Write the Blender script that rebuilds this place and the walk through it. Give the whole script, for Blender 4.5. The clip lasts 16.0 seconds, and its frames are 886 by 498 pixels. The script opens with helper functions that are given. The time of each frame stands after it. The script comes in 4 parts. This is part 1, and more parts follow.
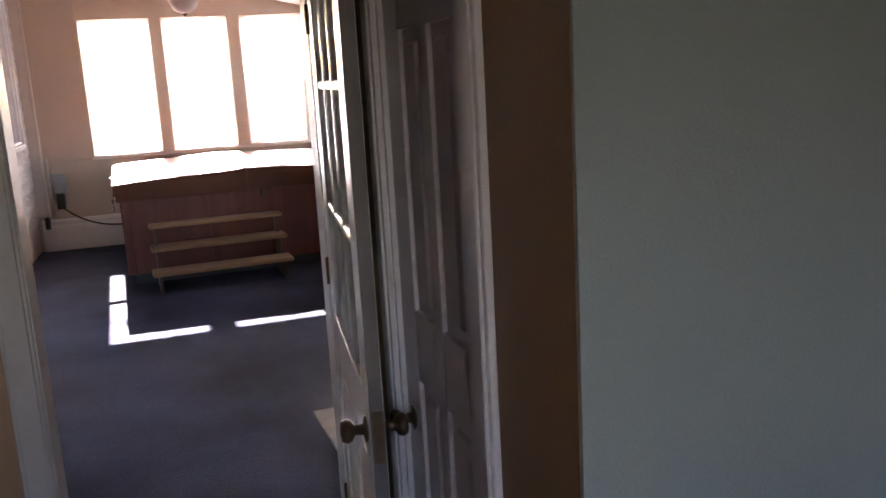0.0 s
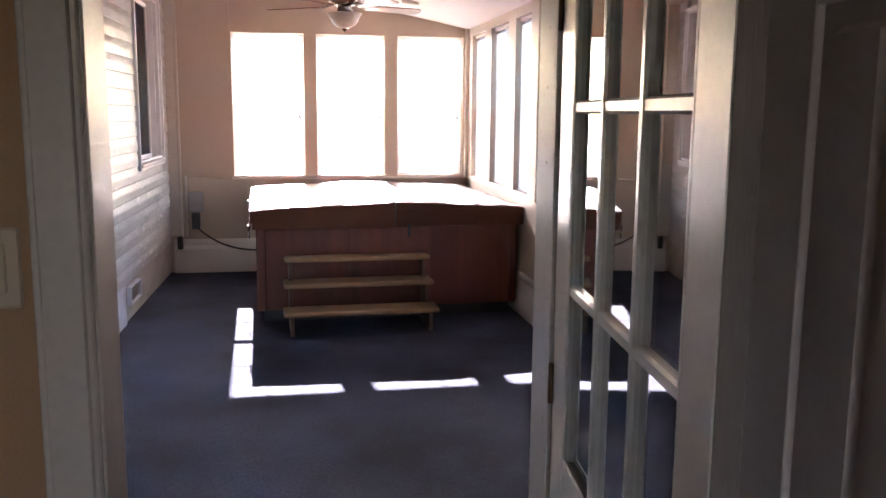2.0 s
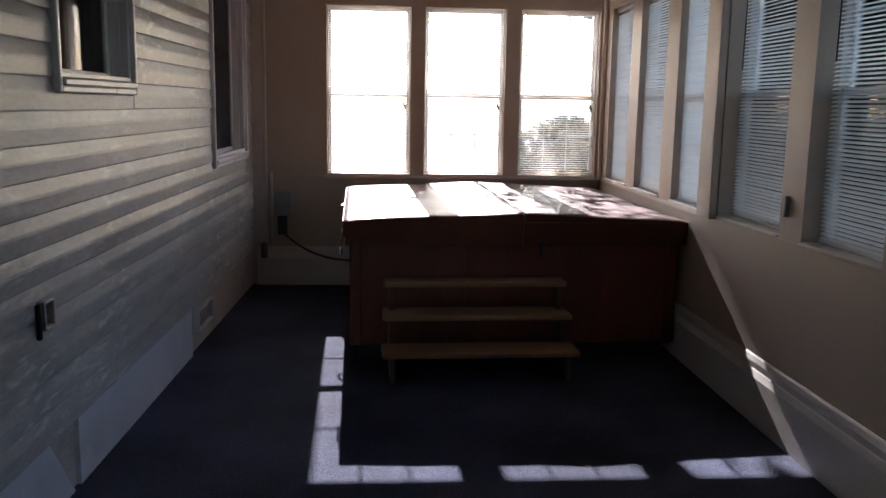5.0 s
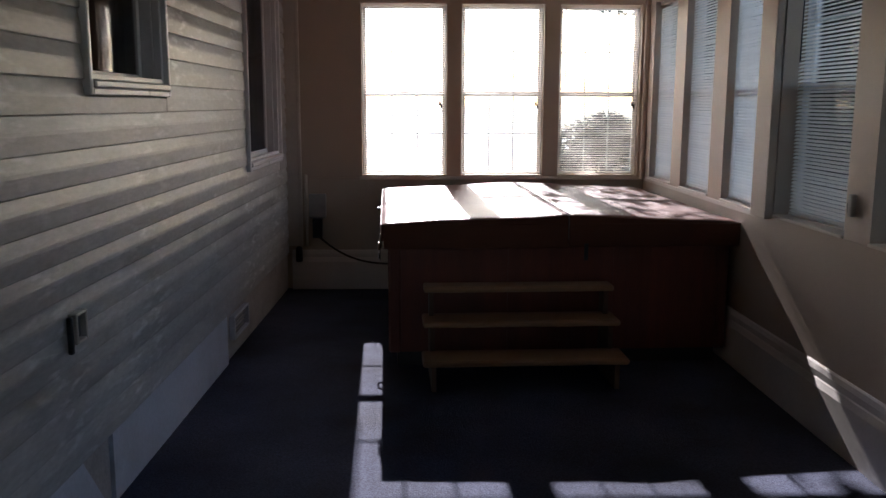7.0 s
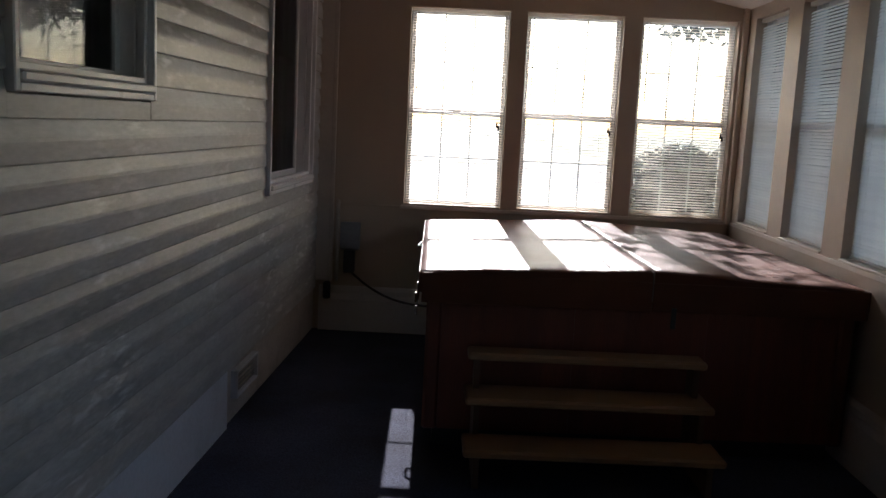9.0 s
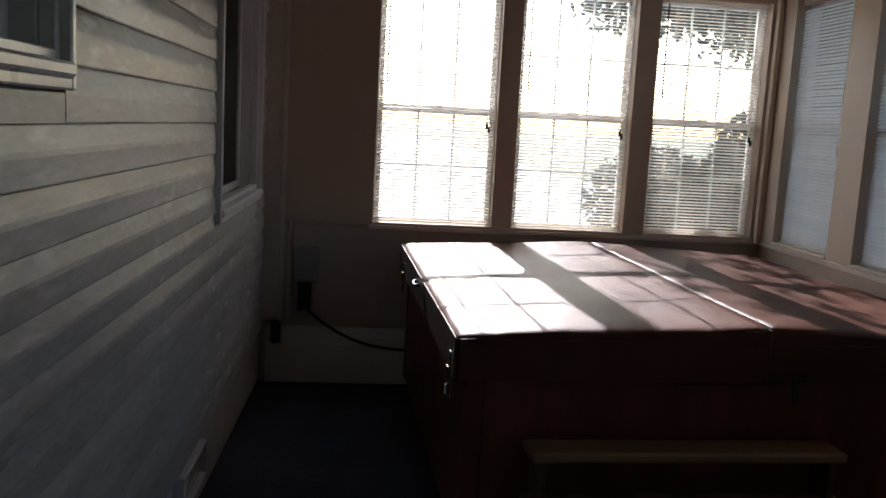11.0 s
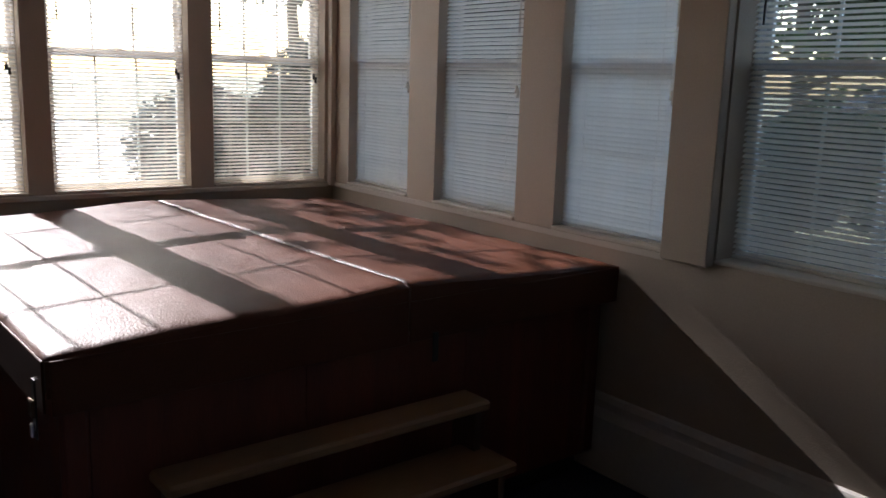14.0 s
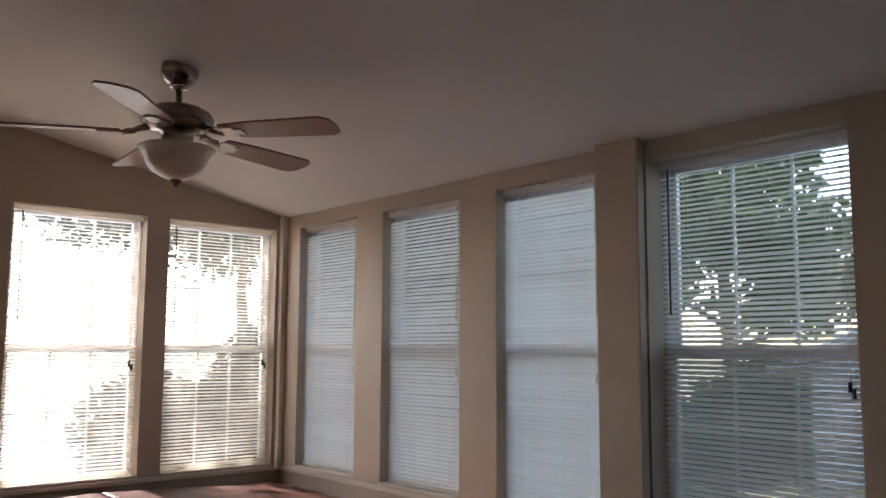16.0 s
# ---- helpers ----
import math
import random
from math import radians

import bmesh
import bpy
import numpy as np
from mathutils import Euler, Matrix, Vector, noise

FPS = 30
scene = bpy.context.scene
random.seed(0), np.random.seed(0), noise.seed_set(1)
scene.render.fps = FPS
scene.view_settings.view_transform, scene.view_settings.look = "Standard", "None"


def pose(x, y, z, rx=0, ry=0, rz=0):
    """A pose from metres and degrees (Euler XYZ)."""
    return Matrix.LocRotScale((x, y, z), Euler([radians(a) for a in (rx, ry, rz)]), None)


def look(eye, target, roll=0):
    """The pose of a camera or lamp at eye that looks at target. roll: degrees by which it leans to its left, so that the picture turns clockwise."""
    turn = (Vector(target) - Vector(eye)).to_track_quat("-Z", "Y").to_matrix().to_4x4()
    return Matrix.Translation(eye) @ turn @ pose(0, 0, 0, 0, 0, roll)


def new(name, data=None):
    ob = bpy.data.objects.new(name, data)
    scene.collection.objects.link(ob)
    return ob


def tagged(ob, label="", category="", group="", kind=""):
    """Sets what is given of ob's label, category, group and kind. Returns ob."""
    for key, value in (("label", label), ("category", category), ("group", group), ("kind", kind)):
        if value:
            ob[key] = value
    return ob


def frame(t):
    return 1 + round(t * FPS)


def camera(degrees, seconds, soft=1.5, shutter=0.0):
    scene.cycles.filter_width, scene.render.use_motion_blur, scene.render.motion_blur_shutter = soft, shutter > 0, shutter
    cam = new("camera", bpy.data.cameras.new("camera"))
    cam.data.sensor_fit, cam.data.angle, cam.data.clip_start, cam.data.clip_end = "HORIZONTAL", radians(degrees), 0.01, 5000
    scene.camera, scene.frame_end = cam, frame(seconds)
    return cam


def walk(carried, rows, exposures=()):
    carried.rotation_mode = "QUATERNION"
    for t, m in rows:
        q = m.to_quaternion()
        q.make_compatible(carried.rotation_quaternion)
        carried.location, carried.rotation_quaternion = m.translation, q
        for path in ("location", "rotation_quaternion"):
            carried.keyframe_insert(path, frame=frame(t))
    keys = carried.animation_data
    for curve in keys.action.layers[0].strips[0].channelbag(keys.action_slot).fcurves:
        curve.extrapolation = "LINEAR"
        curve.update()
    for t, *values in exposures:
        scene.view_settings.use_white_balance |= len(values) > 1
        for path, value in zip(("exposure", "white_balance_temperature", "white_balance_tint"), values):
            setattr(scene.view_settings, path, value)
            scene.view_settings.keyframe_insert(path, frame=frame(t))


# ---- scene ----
cam = camera(54.4, 16.0, shutter=0.12)
PATH = [
    (0, (1.124, -2.40, 1.587), (1.740, -0.539, 1.189), -3.2),
    (0.5, (1.022, -2.224, 1.564), (1.479, -0.32, 1.158), -2.1),
    (1, (0.99, -2.028, 1.556), (1.41, -0.113, 1.163), -0.3),
    (1.5, (1.05, -1.753, 1.55), (1.393, 0.184, 1.188), 0.5),
    (2, (1.064, -1.412, 1.558), (1.421, 0.532, 1.249), 0.5),
    (2.5, (1.044, -1.069, 1.572), (1.478, 0.867, 1.32), 1.4),
    (3, (1.041, -0.711, 1.537), (1.412, 1.233, 1.249), 1.9),
    (3.5, (1.043, -0.445, 1.522), (1.334, 1.508, 1.206), 1.7),
    (4, (1.032, -0.302, 1.52), (1.275, 1.657, 1.201), 1.4),
    (4.5, (1.016, -0.139, 1.518), (1.216, 1.825, 1.196), 1.2),
    (5, (1.03, -0.065, 1.527), (1.173, 1.903, 1.198), 1.0),
    (7.5, (0.977, 0.261, 1.516), (1.034, 2.233, 1.186), 0.6),
    (8, (0.978, 0.518, 1.504), (0.996, 2.496, 1.206), 1.7),
    (8.5, (1.005, 0.764, 1.521), (0.971, 2.743, 1.234), 2.8),
    (11, (0.472, 2.205, 1.522), (0.686, 4.173, 1.238), 3.1),
    (11.5, (0.385, 2.437, 1.524), (0.748, 4.383, 1.242), 3.0),
    (12, (0.275, 2.643, 1.539), (0.828, 4.542, 1.243), 2.8),
    (12.5, (0.246, 2.752, 1.541), (0.968, 4.59, 1.225), 2.4),
    (13, (0.296, 2.79, 1.558), (1.166, 4.556, 1.208), 1.7),
    (13.5, (0.377, 2.782, 1.548), (1.391, 4.466, 1.175), 1.2),
    (14, (0.381, 2.767, 1.526), (1.582, 4.321, 1.145), 1.9),
    (14.5, (0.362, 2.706, 1.542), (1.753, 4.084, 1.135), 2.0),
    (15, (0.289, 2.563, 1.58), (1.841, 3.796, 1.31), 1.2),
    (15.5, (0.255, 2.565, 1.569), (1.717, 3.925, 1.688), 1.6),
    (16, (0.27, 2.602, 1.611), (1.569, 4.105, 1.842), 0.3),
]
EXPOSURES = [(0, 4.8, 6200, 30), (0.5, 5.25, 6200, 30), (1, 5.3, 6200, 31), (1.5, 5.3, 6150, 30), (2, 4.8, 6080, 27), (2.5, 4.6, 5970, 25), (3, 4.25, 5960, 23),
             (3.5, 3.5, 5900, 22), (4, 2.8, 5920, 22), (4.5, 2.53, 5920, 22), (5, 2.46, 5930, 22), (7.5, 2.05, 6000, 21), (8.5, 1.85, 6050, 18),
             (11, 1.66, 5950, 16), (12, 1.56, 5950, 16), (13, 1.72, 5950, 16), (14, 1.78, 5940, 17), (14.5, 2.25, 5880, 16), (15, 3.2, 5930, 15),
             (15.5, 3.06, 6030, 16), (16, 2.45, 6200, 20)]
walk(cam, [(t, look(eye, target, roll)) for t, eye, target, roll in PATH], EXPOSURES)

# ---- world, sun, exposure ----
SUN_WAY = Vector((0.033, -1.0, -0.562)).normalized()
world = bpy.data.worlds.new("sky")
scene.world = world
world.use_nodes = True
wn = world.node_tree.nodes
sky = wn.new("ShaderNodeTexSky")
sky.sky_type = "NISHITA"
sky.sun_disc = False
sky.sun_elevation = math.asin(-SUN_WAY.z)
sky.sun_rotation = math.atan2(-SUN_WAY.x, -SUN_WAY.y)
sky.air_density, sky.dust_density, sky.ozone_density = 1.2, 1.5, 1.0
world.node_tree.links.new(sky.outputs[0], wn["Background"].inputs[0])
wn["Background"].inputs[1].default_value = 0.15

sun_data = bpy.data.lights.new("sun", "SUN")
sun_data.energy, sun_data.angle, sun_data.color = 4.5, radians(0.42), (1.0, 0.95, 0.88)
sun = new("sun", sun_data)
sun.matrix_world = look((0, 40, 25), Vector((0, 40, 25)) + SUN_WAY)

# ---- materials ----
def mat(name, base, rough=0.6, var=0.12, scale=3.0, bump=0.15, grain=120.0, metal=0.0, spec=0.5,
        stretch=(1, 1, 1), stain=0.0, each=0.0, translucent=0.0, placed=False):
    m = bpy.data.materials.new(name)
    m.use_nodes = True
    n, l = m.node_tree.nodes, m.node_tree.links
    b = n["Principled BSDF"]
    b.inputs["Roughness"].default_value = rough
    b.inputs["Metallic"].default_value = metal
    b.inputs["Specular IOR Level"].default_value = spec
    tc = n.new("ShaderNodeTexCoord")
    mp = n.new("ShaderNodeMapping")
    mp.inputs["Scale"].default_value = stretch
    where = n.new("ShaderNodeNewGeometry").outputs["Position"] if placed else tc.outputs["Object"]
    l.new(where, mp.inputs["Vector"])
    big, fine = n.new("ShaderNodeTexNoise"), n.new("ShaderNodeTexNoise")
    big.inputs["Scale"].default_value, big.inputs["Detail"].default_value = scale, 6
    fine.inputs["Scale"].default_value, fine.inputs["Detail"].default_value = grain, 3
    for t in (big, fine):
        l.new(mp.outputs[0], t.inputs["Vector"])
    ramp = n.new("ShaderNodeMapRange")
    ramp.inputs["From Min"].default_value, ramp.inputs["From Max"].default_value = 0.3, 0.7
    ramp.inputs["To Min"].default_value, ramp.inputs["To Max"].default_value = 1 - var, 1 + var
    l.new(big.outputs["Fac"], ramp.inputs["Value"])
    ramp2 = n.new("ShaderNodeMapRange")
    ramp2.inputs["From Min"].default_value, ramp2.inputs["From Max"].default_value = 0.3, 0.7
    ramp2.inputs["To Min"].default_value, ramp2.inputs["To Max"].default_value = 1 - var * 0.7, 1 + var * 0.7
    l.new(fine.outputs["Fac"], ramp2.inputs["Value"])
    mul = n.new("ShaderNodeMath")
    mul.operation = "MULTIPLY"
    l.new(ramp.outputs[0], mul.inputs[0]), l.new(ramp2.outputs[0], mul.inputs[1])
    last = mul
    if each:
        oi = n.new("ShaderNodeObjectInfo")
        r3 = n.new("ShaderNodeMapRange")
        r3.inputs["To Min"].default_value, r3.inputs["To Max"].default_value = 1 - each, 1 + each
        l.new(oi.outputs["Random"], r3.inputs["Value"])
        m3 = n.new("ShaderNodeMath")
        m3.operation = "MULTIPLY"
        l.new(last.outputs[0], m3.inputs[0]), l.new(r3.outputs[0], m3.inputs[1])
        last = m3
    col = n.new("ShaderNodeVectorMath")
    col.operation = "SCALE"
    col.inputs[0].default_value = base
    l.new(last.outputs[0], col.inputs["Scale"])
    out = col.outputs[0]
    if stain:
        st = n.new("ShaderNodeTexNoise")
        st.inputs["Scale"].default_value, st.inputs["Detail"].default_value = scale * 2.3, 8
        l.new(mp.outputs[0] if placed else where, st.inputs["Vector"])
        sr = n.new("ShaderNodeMapRange")
        sr.inputs["From Min"].default_value, sr.inputs["From Max"].default_value = 0.52, 0.72
        sr.inputs["To Max"].default_value = stain
        l.new(st.outputs["Fac"], sr.inputs["Value"])
        mx = n.new("ShaderNodeMix")
        mx.data_type = "RGBA"
        mx.inputs["B"].default_value = (base[0] * 0.45, base[1] * 0.42, base[2] * 0.38, 1)
        l.new(sr.outputs[0], mx.inputs["Factor"]), l.new(out, mx.inputs["A"])
        out = mx.outputs["Result"]
    l.new(out, b.inputs["Base Color"])
    rr = n.new("ShaderNodeMapRange")
    rr.inputs["To Min"].default_value, rr.inputs["To Max"].default_value = max(rough - 0.1, 0.02), min(rough + 0.1, 1)
    l.new(big.outputs["Fac"], rr.inputs["Value"]), l.new(rr.outputs[0], b.inputs["Roughness"])
    if bump:
        bp = n.new("ShaderNodeBump")
        bp.inputs["Strength"].default_value, bp.inputs["Distance"].default_value = bump, 0.004
        l.new(fine.outputs["Fac"], bp.inputs["Height"]), l.new(bp.outputs[0], b.inputs["Normal"])
    if translucent:
        tr = n.new("ShaderNodeBsdfTranslucent")
        l.new(out, tr.inputs["Color"])
        ms = n.new("ShaderNodeMixShader")
        ms.inputs[0].default_value = translucent
        l.new(b.outputs[0], ms.inputs[1]), l.new(tr.outputs[0], ms.inputs[2])
        l.new(ms.outputs[0], n["Material Output"].inputs[0])
    return m


def glass_mat(name, tint=(0.95, 0.97, 0.96), gloss=1.0):
    m = bpy.data.materials.new(name)
    m.use_nodes = True
    n, l = m.node_tree.nodes, m.node_tree.links
    n.remove(n["Principled BSDF"])
    tr, gl = n.new("ShaderNodeBsdfTransparent"), n.new("ShaderNodeBsdfGlossy")
    tr.inputs[0].default_value = (*tint, 1)
    gl.inputs["Roughness"].default_value = 0.02
    fr = n.new("ShaderNodeFresnel")
    fr.inputs[0].default_value = 1.52
    k = n.new("ShaderNodeMath")
    k.operation = "MULTIPLY"
    k.inputs[1].default_value = gloss
    k.use_clamp = True
    l.new(fr.outputs[0], k.inputs[0])
    ms = n.new("ShaderNodeMixShader")
    l.new(k.outputs[0], ms.inputs[0]), l.new(tr.outputs[0], ms.inputs[1]), l.new(gl.outputs[0], ms.inputs[2])
    l.new(ms.outputs[0], n["Material Output"].inputs[0])
    return m


def screen_mat(name, cover):
    """Fine insect mesh, too fine to see wire by wire."""
    m = bpy.data.materials.new(name)
    m.use_nodes = True
    n, l = m.node_tree.nodes, m.node_tree.links
    b, tr, ms = n["Principled BSDF"], n.new("ShaderNodeBsdfTransparent"), n.new("ShaderNodeMixShader")
    b.inputs["Base Color"].default_value = (0.22, 0.24, 0.26, 1)
    b.inputs["Roughness"].default_value = 0.6
    ms.inputs[0].default_value = cover
    l.new(tr.outputs[0], ms.inputs[1]), l.new(b.outputs[0], ms.inputs[2])
    l.new(ms.outputs[0], n["Material Output"].inputs[0])
    return m


def add_sheen(m, light, fine_scale, patch_scale):
    """Pale sheen painted into the colour, gathered in patches, over a finished material."""
    n, l = m.node_tree.nodes, m.node_tree.links
    base = n["Principled BSDF"].inputs["Base Color"]
    before = base.links[0].from_socket
    geo = n.new("ShaderNodeNewGeometry")
    masks = []
    for scale, lo, hi in ((fine_scale, 0.53, 0.72), (patch_scale, 0.44, 0.62)):
        mp, tx, mr = n.new("ShaderNodeMapping"), n.new("ShaderNodeTexNoise"), n.new("ShaderNodeMapRange")
        mp.inputs["Scale"].default_value = scale
        tx.inputs["Scale"].default_value, tx.inputs["Detail"].default_value = 1.6, 5
        mr.inputs["From Min"].default_value, mr.inputs["From Max"].default_value = lo, hi
        l.new(geo.outputs["Position"], mp.inputs["Vector"]), l.new(mp.outputs[0], tx.inputs["Vector"]), l.new(tx.outputs["Fac"], mr.inputs["Value"])
        masks.append(mr)
    k = n.new("ShaderNodeMath")
    k.operation = "MULTIPLY"
    l.new(masks[0].outputs[0], k.inputs[0]), l.new(masks[1].outputs[0], k.inputs[1])
    mx = n.new("ShaderNodeMix")
    mx.data_type = "RGBA"
    mx.inputs["B"].default_value = (*light, 1)
    l.new(k.outputs[0], mx.inputs["Factor"]), l.new(before, mx.inputs["A"]), l.new(mx.outputs["Result"], base)


BEIGE = mat("beige wall paint", (0.50, 0.412, 0.32), 0.5, 0.05, 2.0, 0.28, 150)
CEIL = mat("white ceiling paint", (0.66, 0.625, 0.595), 0.8, 0.04, 2.0, 0.35, 160)
TRIM = mat("cream trim paint", (0.66, 0.60, 0.52), 0.38, 0.05, 3.0, 0.1, 90)
BOARD = mat("off-white baseboard paint", (0.68, 0.64, 0.58), 0.35, 0.05, 3.0, 0.1, 60)
CARPET = mat("blue indoor-outdoor carpet", (0.046, 0.052, 0.081), 0.95, 0.50, 1.6, 1.0, 125, spec=0.15)
SIDING = mat("dusty white vinyl siding", (0.425, 0.42, 0.40), 0.38, 0.13, 2.2, 0.15, 45, stretch=(1, 0.45, 1.6), stain=0.4, each=0.07, placed=True)
# reflections on the boards, painted as pale streaks into the siding colour
add_sheen(SIDING, (0.70, 0.70, 0.68), (1, 4.5, 20.0), (1, 1.1, 0.6))
VINYL = mat("white vinyl window frame", (0.78, 0.79, 0.80), 0.3, 0.03, 4.0, 0.03, 60)
SLAT = mat("white blind slat", (0.90, 0.858, 0.79), 0.4, 0.03, 6.0, 0.0, 60, each=0.03, translucent=0.72)
SKIRT = mat("pale painted foundation board", (0.64, 0.66, 0.70), 0.6, 0.07, 1.5, 0.3, 50, stain=0.25)
FOUND = mat("grey parged foundation", (0.50, 0.46, 0.42), 0.9, 0.12, 3.0, 0.7, 60, stain=0.3)
CEDAR = mat("red-brown stained cedar", (0.128, 0.029, 0.014), 0.42, 0.22, 2.5, 0.25, 40, stretch=(6, 6, 0.35), each=0.08)
COVER = mat("red-brown marine vinyl", (0.090, 0.026, 0.010), 0.42, 0.18, 2.0, 0.45, 170, spec=0.27, stain=0.25)
SEAM = mat("pale worn hinge seam", (0.13, 0.09, 0.068), 0.8, 0.2, 30, 0.4, 200)
DARK = mat("black plastic", (0.02, 0.02, 0.022), 0.4, 0.1, 5, 0.1, 90)
STEP = mat("tan step tread", (0.26, 0.142, 0.066), 0.5, 0.16, 2.0, 0.25, 60, stretch=(0.3, 5, 5), each=0.06)
STEPSIDE = mat("brown step side", (0.11, 0.055, 0.03), 0.55, 0.15, 2.0, 0.2, 60)
GREYMETAL = mat("grey enamelled metal", (0.30, 0.31, 0.31), 0.45, 0.08, 6, 0.05, 60)
PIPE = mat("cream painted conduit", (0.58, 0.53, 0.46), 0.4, 0.06, 6, 0.05, 60)
CABLE = mat("dark rubber cable", (0.035, 0.028, 0.024), 0.5, 0.1, 9, 0.1, 80)
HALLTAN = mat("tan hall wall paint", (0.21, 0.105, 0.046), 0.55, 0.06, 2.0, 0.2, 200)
GREEN = mat("grey-green wall paint", (0.20, 0.21, 0.195), 0.6, 0.05, 2.0, 0.2, 200)
DOORW = mat("white door paint", (0.70, 0.68, 0.65), 0.32, 0.05, 3.0, 0.08, 70)
DOOREDGE = mat("dark door edge", (0.11, 0.082, 0.072), 0.6, 0.15, 3.0, 0.2, 60, stretch=(6, 6, 0.4))
# casing cream darkened in the colour, as too much light reaches the opening
CASED = mat("dimmed cream casing paint", (0.30, 0.245, 0.22), 0.45, 0.06, 3.0, 0.1, 70)
# door white again, darkened in the colour for the dim hall
CLOSETW = mat("dimmed white door paint", (0.49, 0.415, 0.40), 0.38, 0.06, 3.0, 0.1, 70)
# darker copy of the ivory plate, hall dimness put into its colour
IVORY = mat("dimmed ivory switch plate in the hall", (0.31, 0.225, 0.165), 0.35, 0.02, 6, 0.0, 50)
SENSOR = mat("grey-beige sensor plastic", (0.38, 0.35, 0.31), 0.4, 0.05, 8, 0.0, 60)
PLATE = mat("ivory switch plate", (0.66, 0.60, 0.52), 0.35, 0.02, 6, 0.0, 50)
BRONZE = mat("aged bronze", (0.12, 0.08, 0.05), 0.35, 0.15, 8, 0.1, 60, metal=1.0)
PEWTER = mat("brushed pewter", (0.36, 0.31, 0.27), 0.28, 0.1, 8, 0.05, 120, metal=1.0)
BLADE = mat("walnut fan blade", (0.23, 0.10, 0.062), 0.38, 0.2, 2.0, 0.1, 40, stretch=(0.5, 6, 6))
BOWL = mat("frosted alabaster glass", (0.80, 0.76, 0.68), 0.35, 0.08, 9, 0.0, 40, translucent=0.35)
CHROME = mat("chrome", (0.7, 0.7, 0.7), 0.15, 0.05, 8, 0.0, 60, metal=1.0)
MATW = mat("pale woven mat", (0.55, 0.52, 0.47), 0.9, 0.15, 12, 0.8, 300)
HALLFLOOR = mat("beige hall carpet", (0.30, 0.24, 0.18), 0.95, 0.2, 2, 0.8, 300)
ROOMDARK = mat("dark paint for unlit rooms", (0.10, 0.085, 0.075), 0.8, 0.1, 2, 0.1, 60)
GLASS = glass_mat("window glass")
SCREEN = screen_mat("grey insect mesh", 0.34)
FINESCREEN = screen_mat("fine clear insect mesh", 0.08)
DOORGLASS = glass_mat("door glass", (0.62, 0.63, 0.63), 3.5)
OLDGLASS = glass_mat("old house glass", (0.6, 0.6, 0.6), 0.4)
CONCRETE = mat("pale concrete", (0.62, 0.60, 0.57), 0.9, 0.1, 1.0, 0.4, 40)
# lawn colour lightened to stand in for the glare outdoors
GRASS = mat("glare-lightened lawn", (0.22, 0.225, 0.14), 0.9, 0.35, 0.6, 0.8, 30)
# leaf colour paled and blued to imitate haze and flare at the windows
FIR = mat("haze-paled blue-green leaf", (0.115, 0.135, 0.13), 0.6, 0.25, 1.3, 0.0, 7, translucent=0.35)
BARK = mat("bark", (0.20, 0.17, 0.14), 0.9, 0.25, 4, 0.9, 25, stretch=(4, 4, 0.6))
LEAF = mat("leaf", (0.075, 0.115, 0.045), 0.5, 0.45, 1.3, 0.0, 7, translucent=0.45)
GARAGE = mat("white garage siding", (0.72, 0.72, 0.70), 0.6, 0.05, 1.0, 0.1, 20)
SHINGLE = mat("pale grey shingle", (0.32, 0.32, 0.33), 0.9, 0.2, 3, 0.6, 30, each=0.1)
FENCE = mat("weathered fence", (0.28, 0.25, 0.22), 0.85, 0.2, 3, 0.4, 30, each=0.12)

# ---- mesh helpers ----
def box(bm, x0, x1, y0, y1, z0, z1, bev=0.0, seg=1):
    m = Matrix.LocRotScale(((x0 + x1) / 2, (y0 + y1) / 2, (z0 + z1) / 2), None, (x1 - x0, y1 - y0, z1 - z0))
    made = bmesh.ops.create_cube(bm, size=1.0, matrix=m)
    if bev:
        es = list({e for v in made["verts"] for e in v.link_edges})
        bmesh.ops.bevel(bm, geom=es, offset=bev, segments=seg, affect="EDGES", profile=0.5)
    return bm


def boxes(*rows, bev=0.0):
    bm = bmesh.new()
    for r in rows:
        box(bm, *r, bev=bev)
    return bm


def prism(bm, outline, place):
    """Extrude an outline; place(p, k) gives the 3D point of outline point p at end k (0 or 1)."""
    a = [bm.verts.new(place(p, 0)) for p in outline]
    b = [bm.verts.new(place(p, 1)) for p in outline]
    n = len(outline)
    for i in range(n):
        bm.faces.new((a[i], a[(i + 1) % n], b[(i + 1) % n], b[i]))
    bm.faces.new(a[::-1]), bm.faces.new(b)
    bmesh.ops.recalc_face_normals(bm, faces=bm.faces[:])
    return bm


def lathe(bm, profile, seg=24, at=(0, 0, 0)):
    rings = []
    for r, z in profile:
        if r < 1e-5:
            rings.append([bm.verts.new((at[0], at[1], at[2] + z))])
        else:
            rings.append([bm.verts.new((at[0] + r * math.cos(2 * math.pi * i / seg), at[1] + r * math.sin(2 * math.pi * i / seg),
                                        at[2] + z)) for i in range(seg)])
    for p, q in zip(rings, rings[1:]):
        for i in range(seg):
            j = (i + 1) % seg
            if len(p) == 1 and len(q) > 1:
                bm.faces.new((p[0], q[i], q[j]))
            elif len(q) == 1 and len(p) > 1:
                bm.faces.new((p[i], p[j], q[0]))
            elif len(p) > 1:
                bm.faces.new((p[i], p[j], q[j], q[i]))
    for f in bm.faces:
        f.smooth = True
    bmesh.ops.recalc_face_normals(bm, faces=bm.faces[:])
    return bm


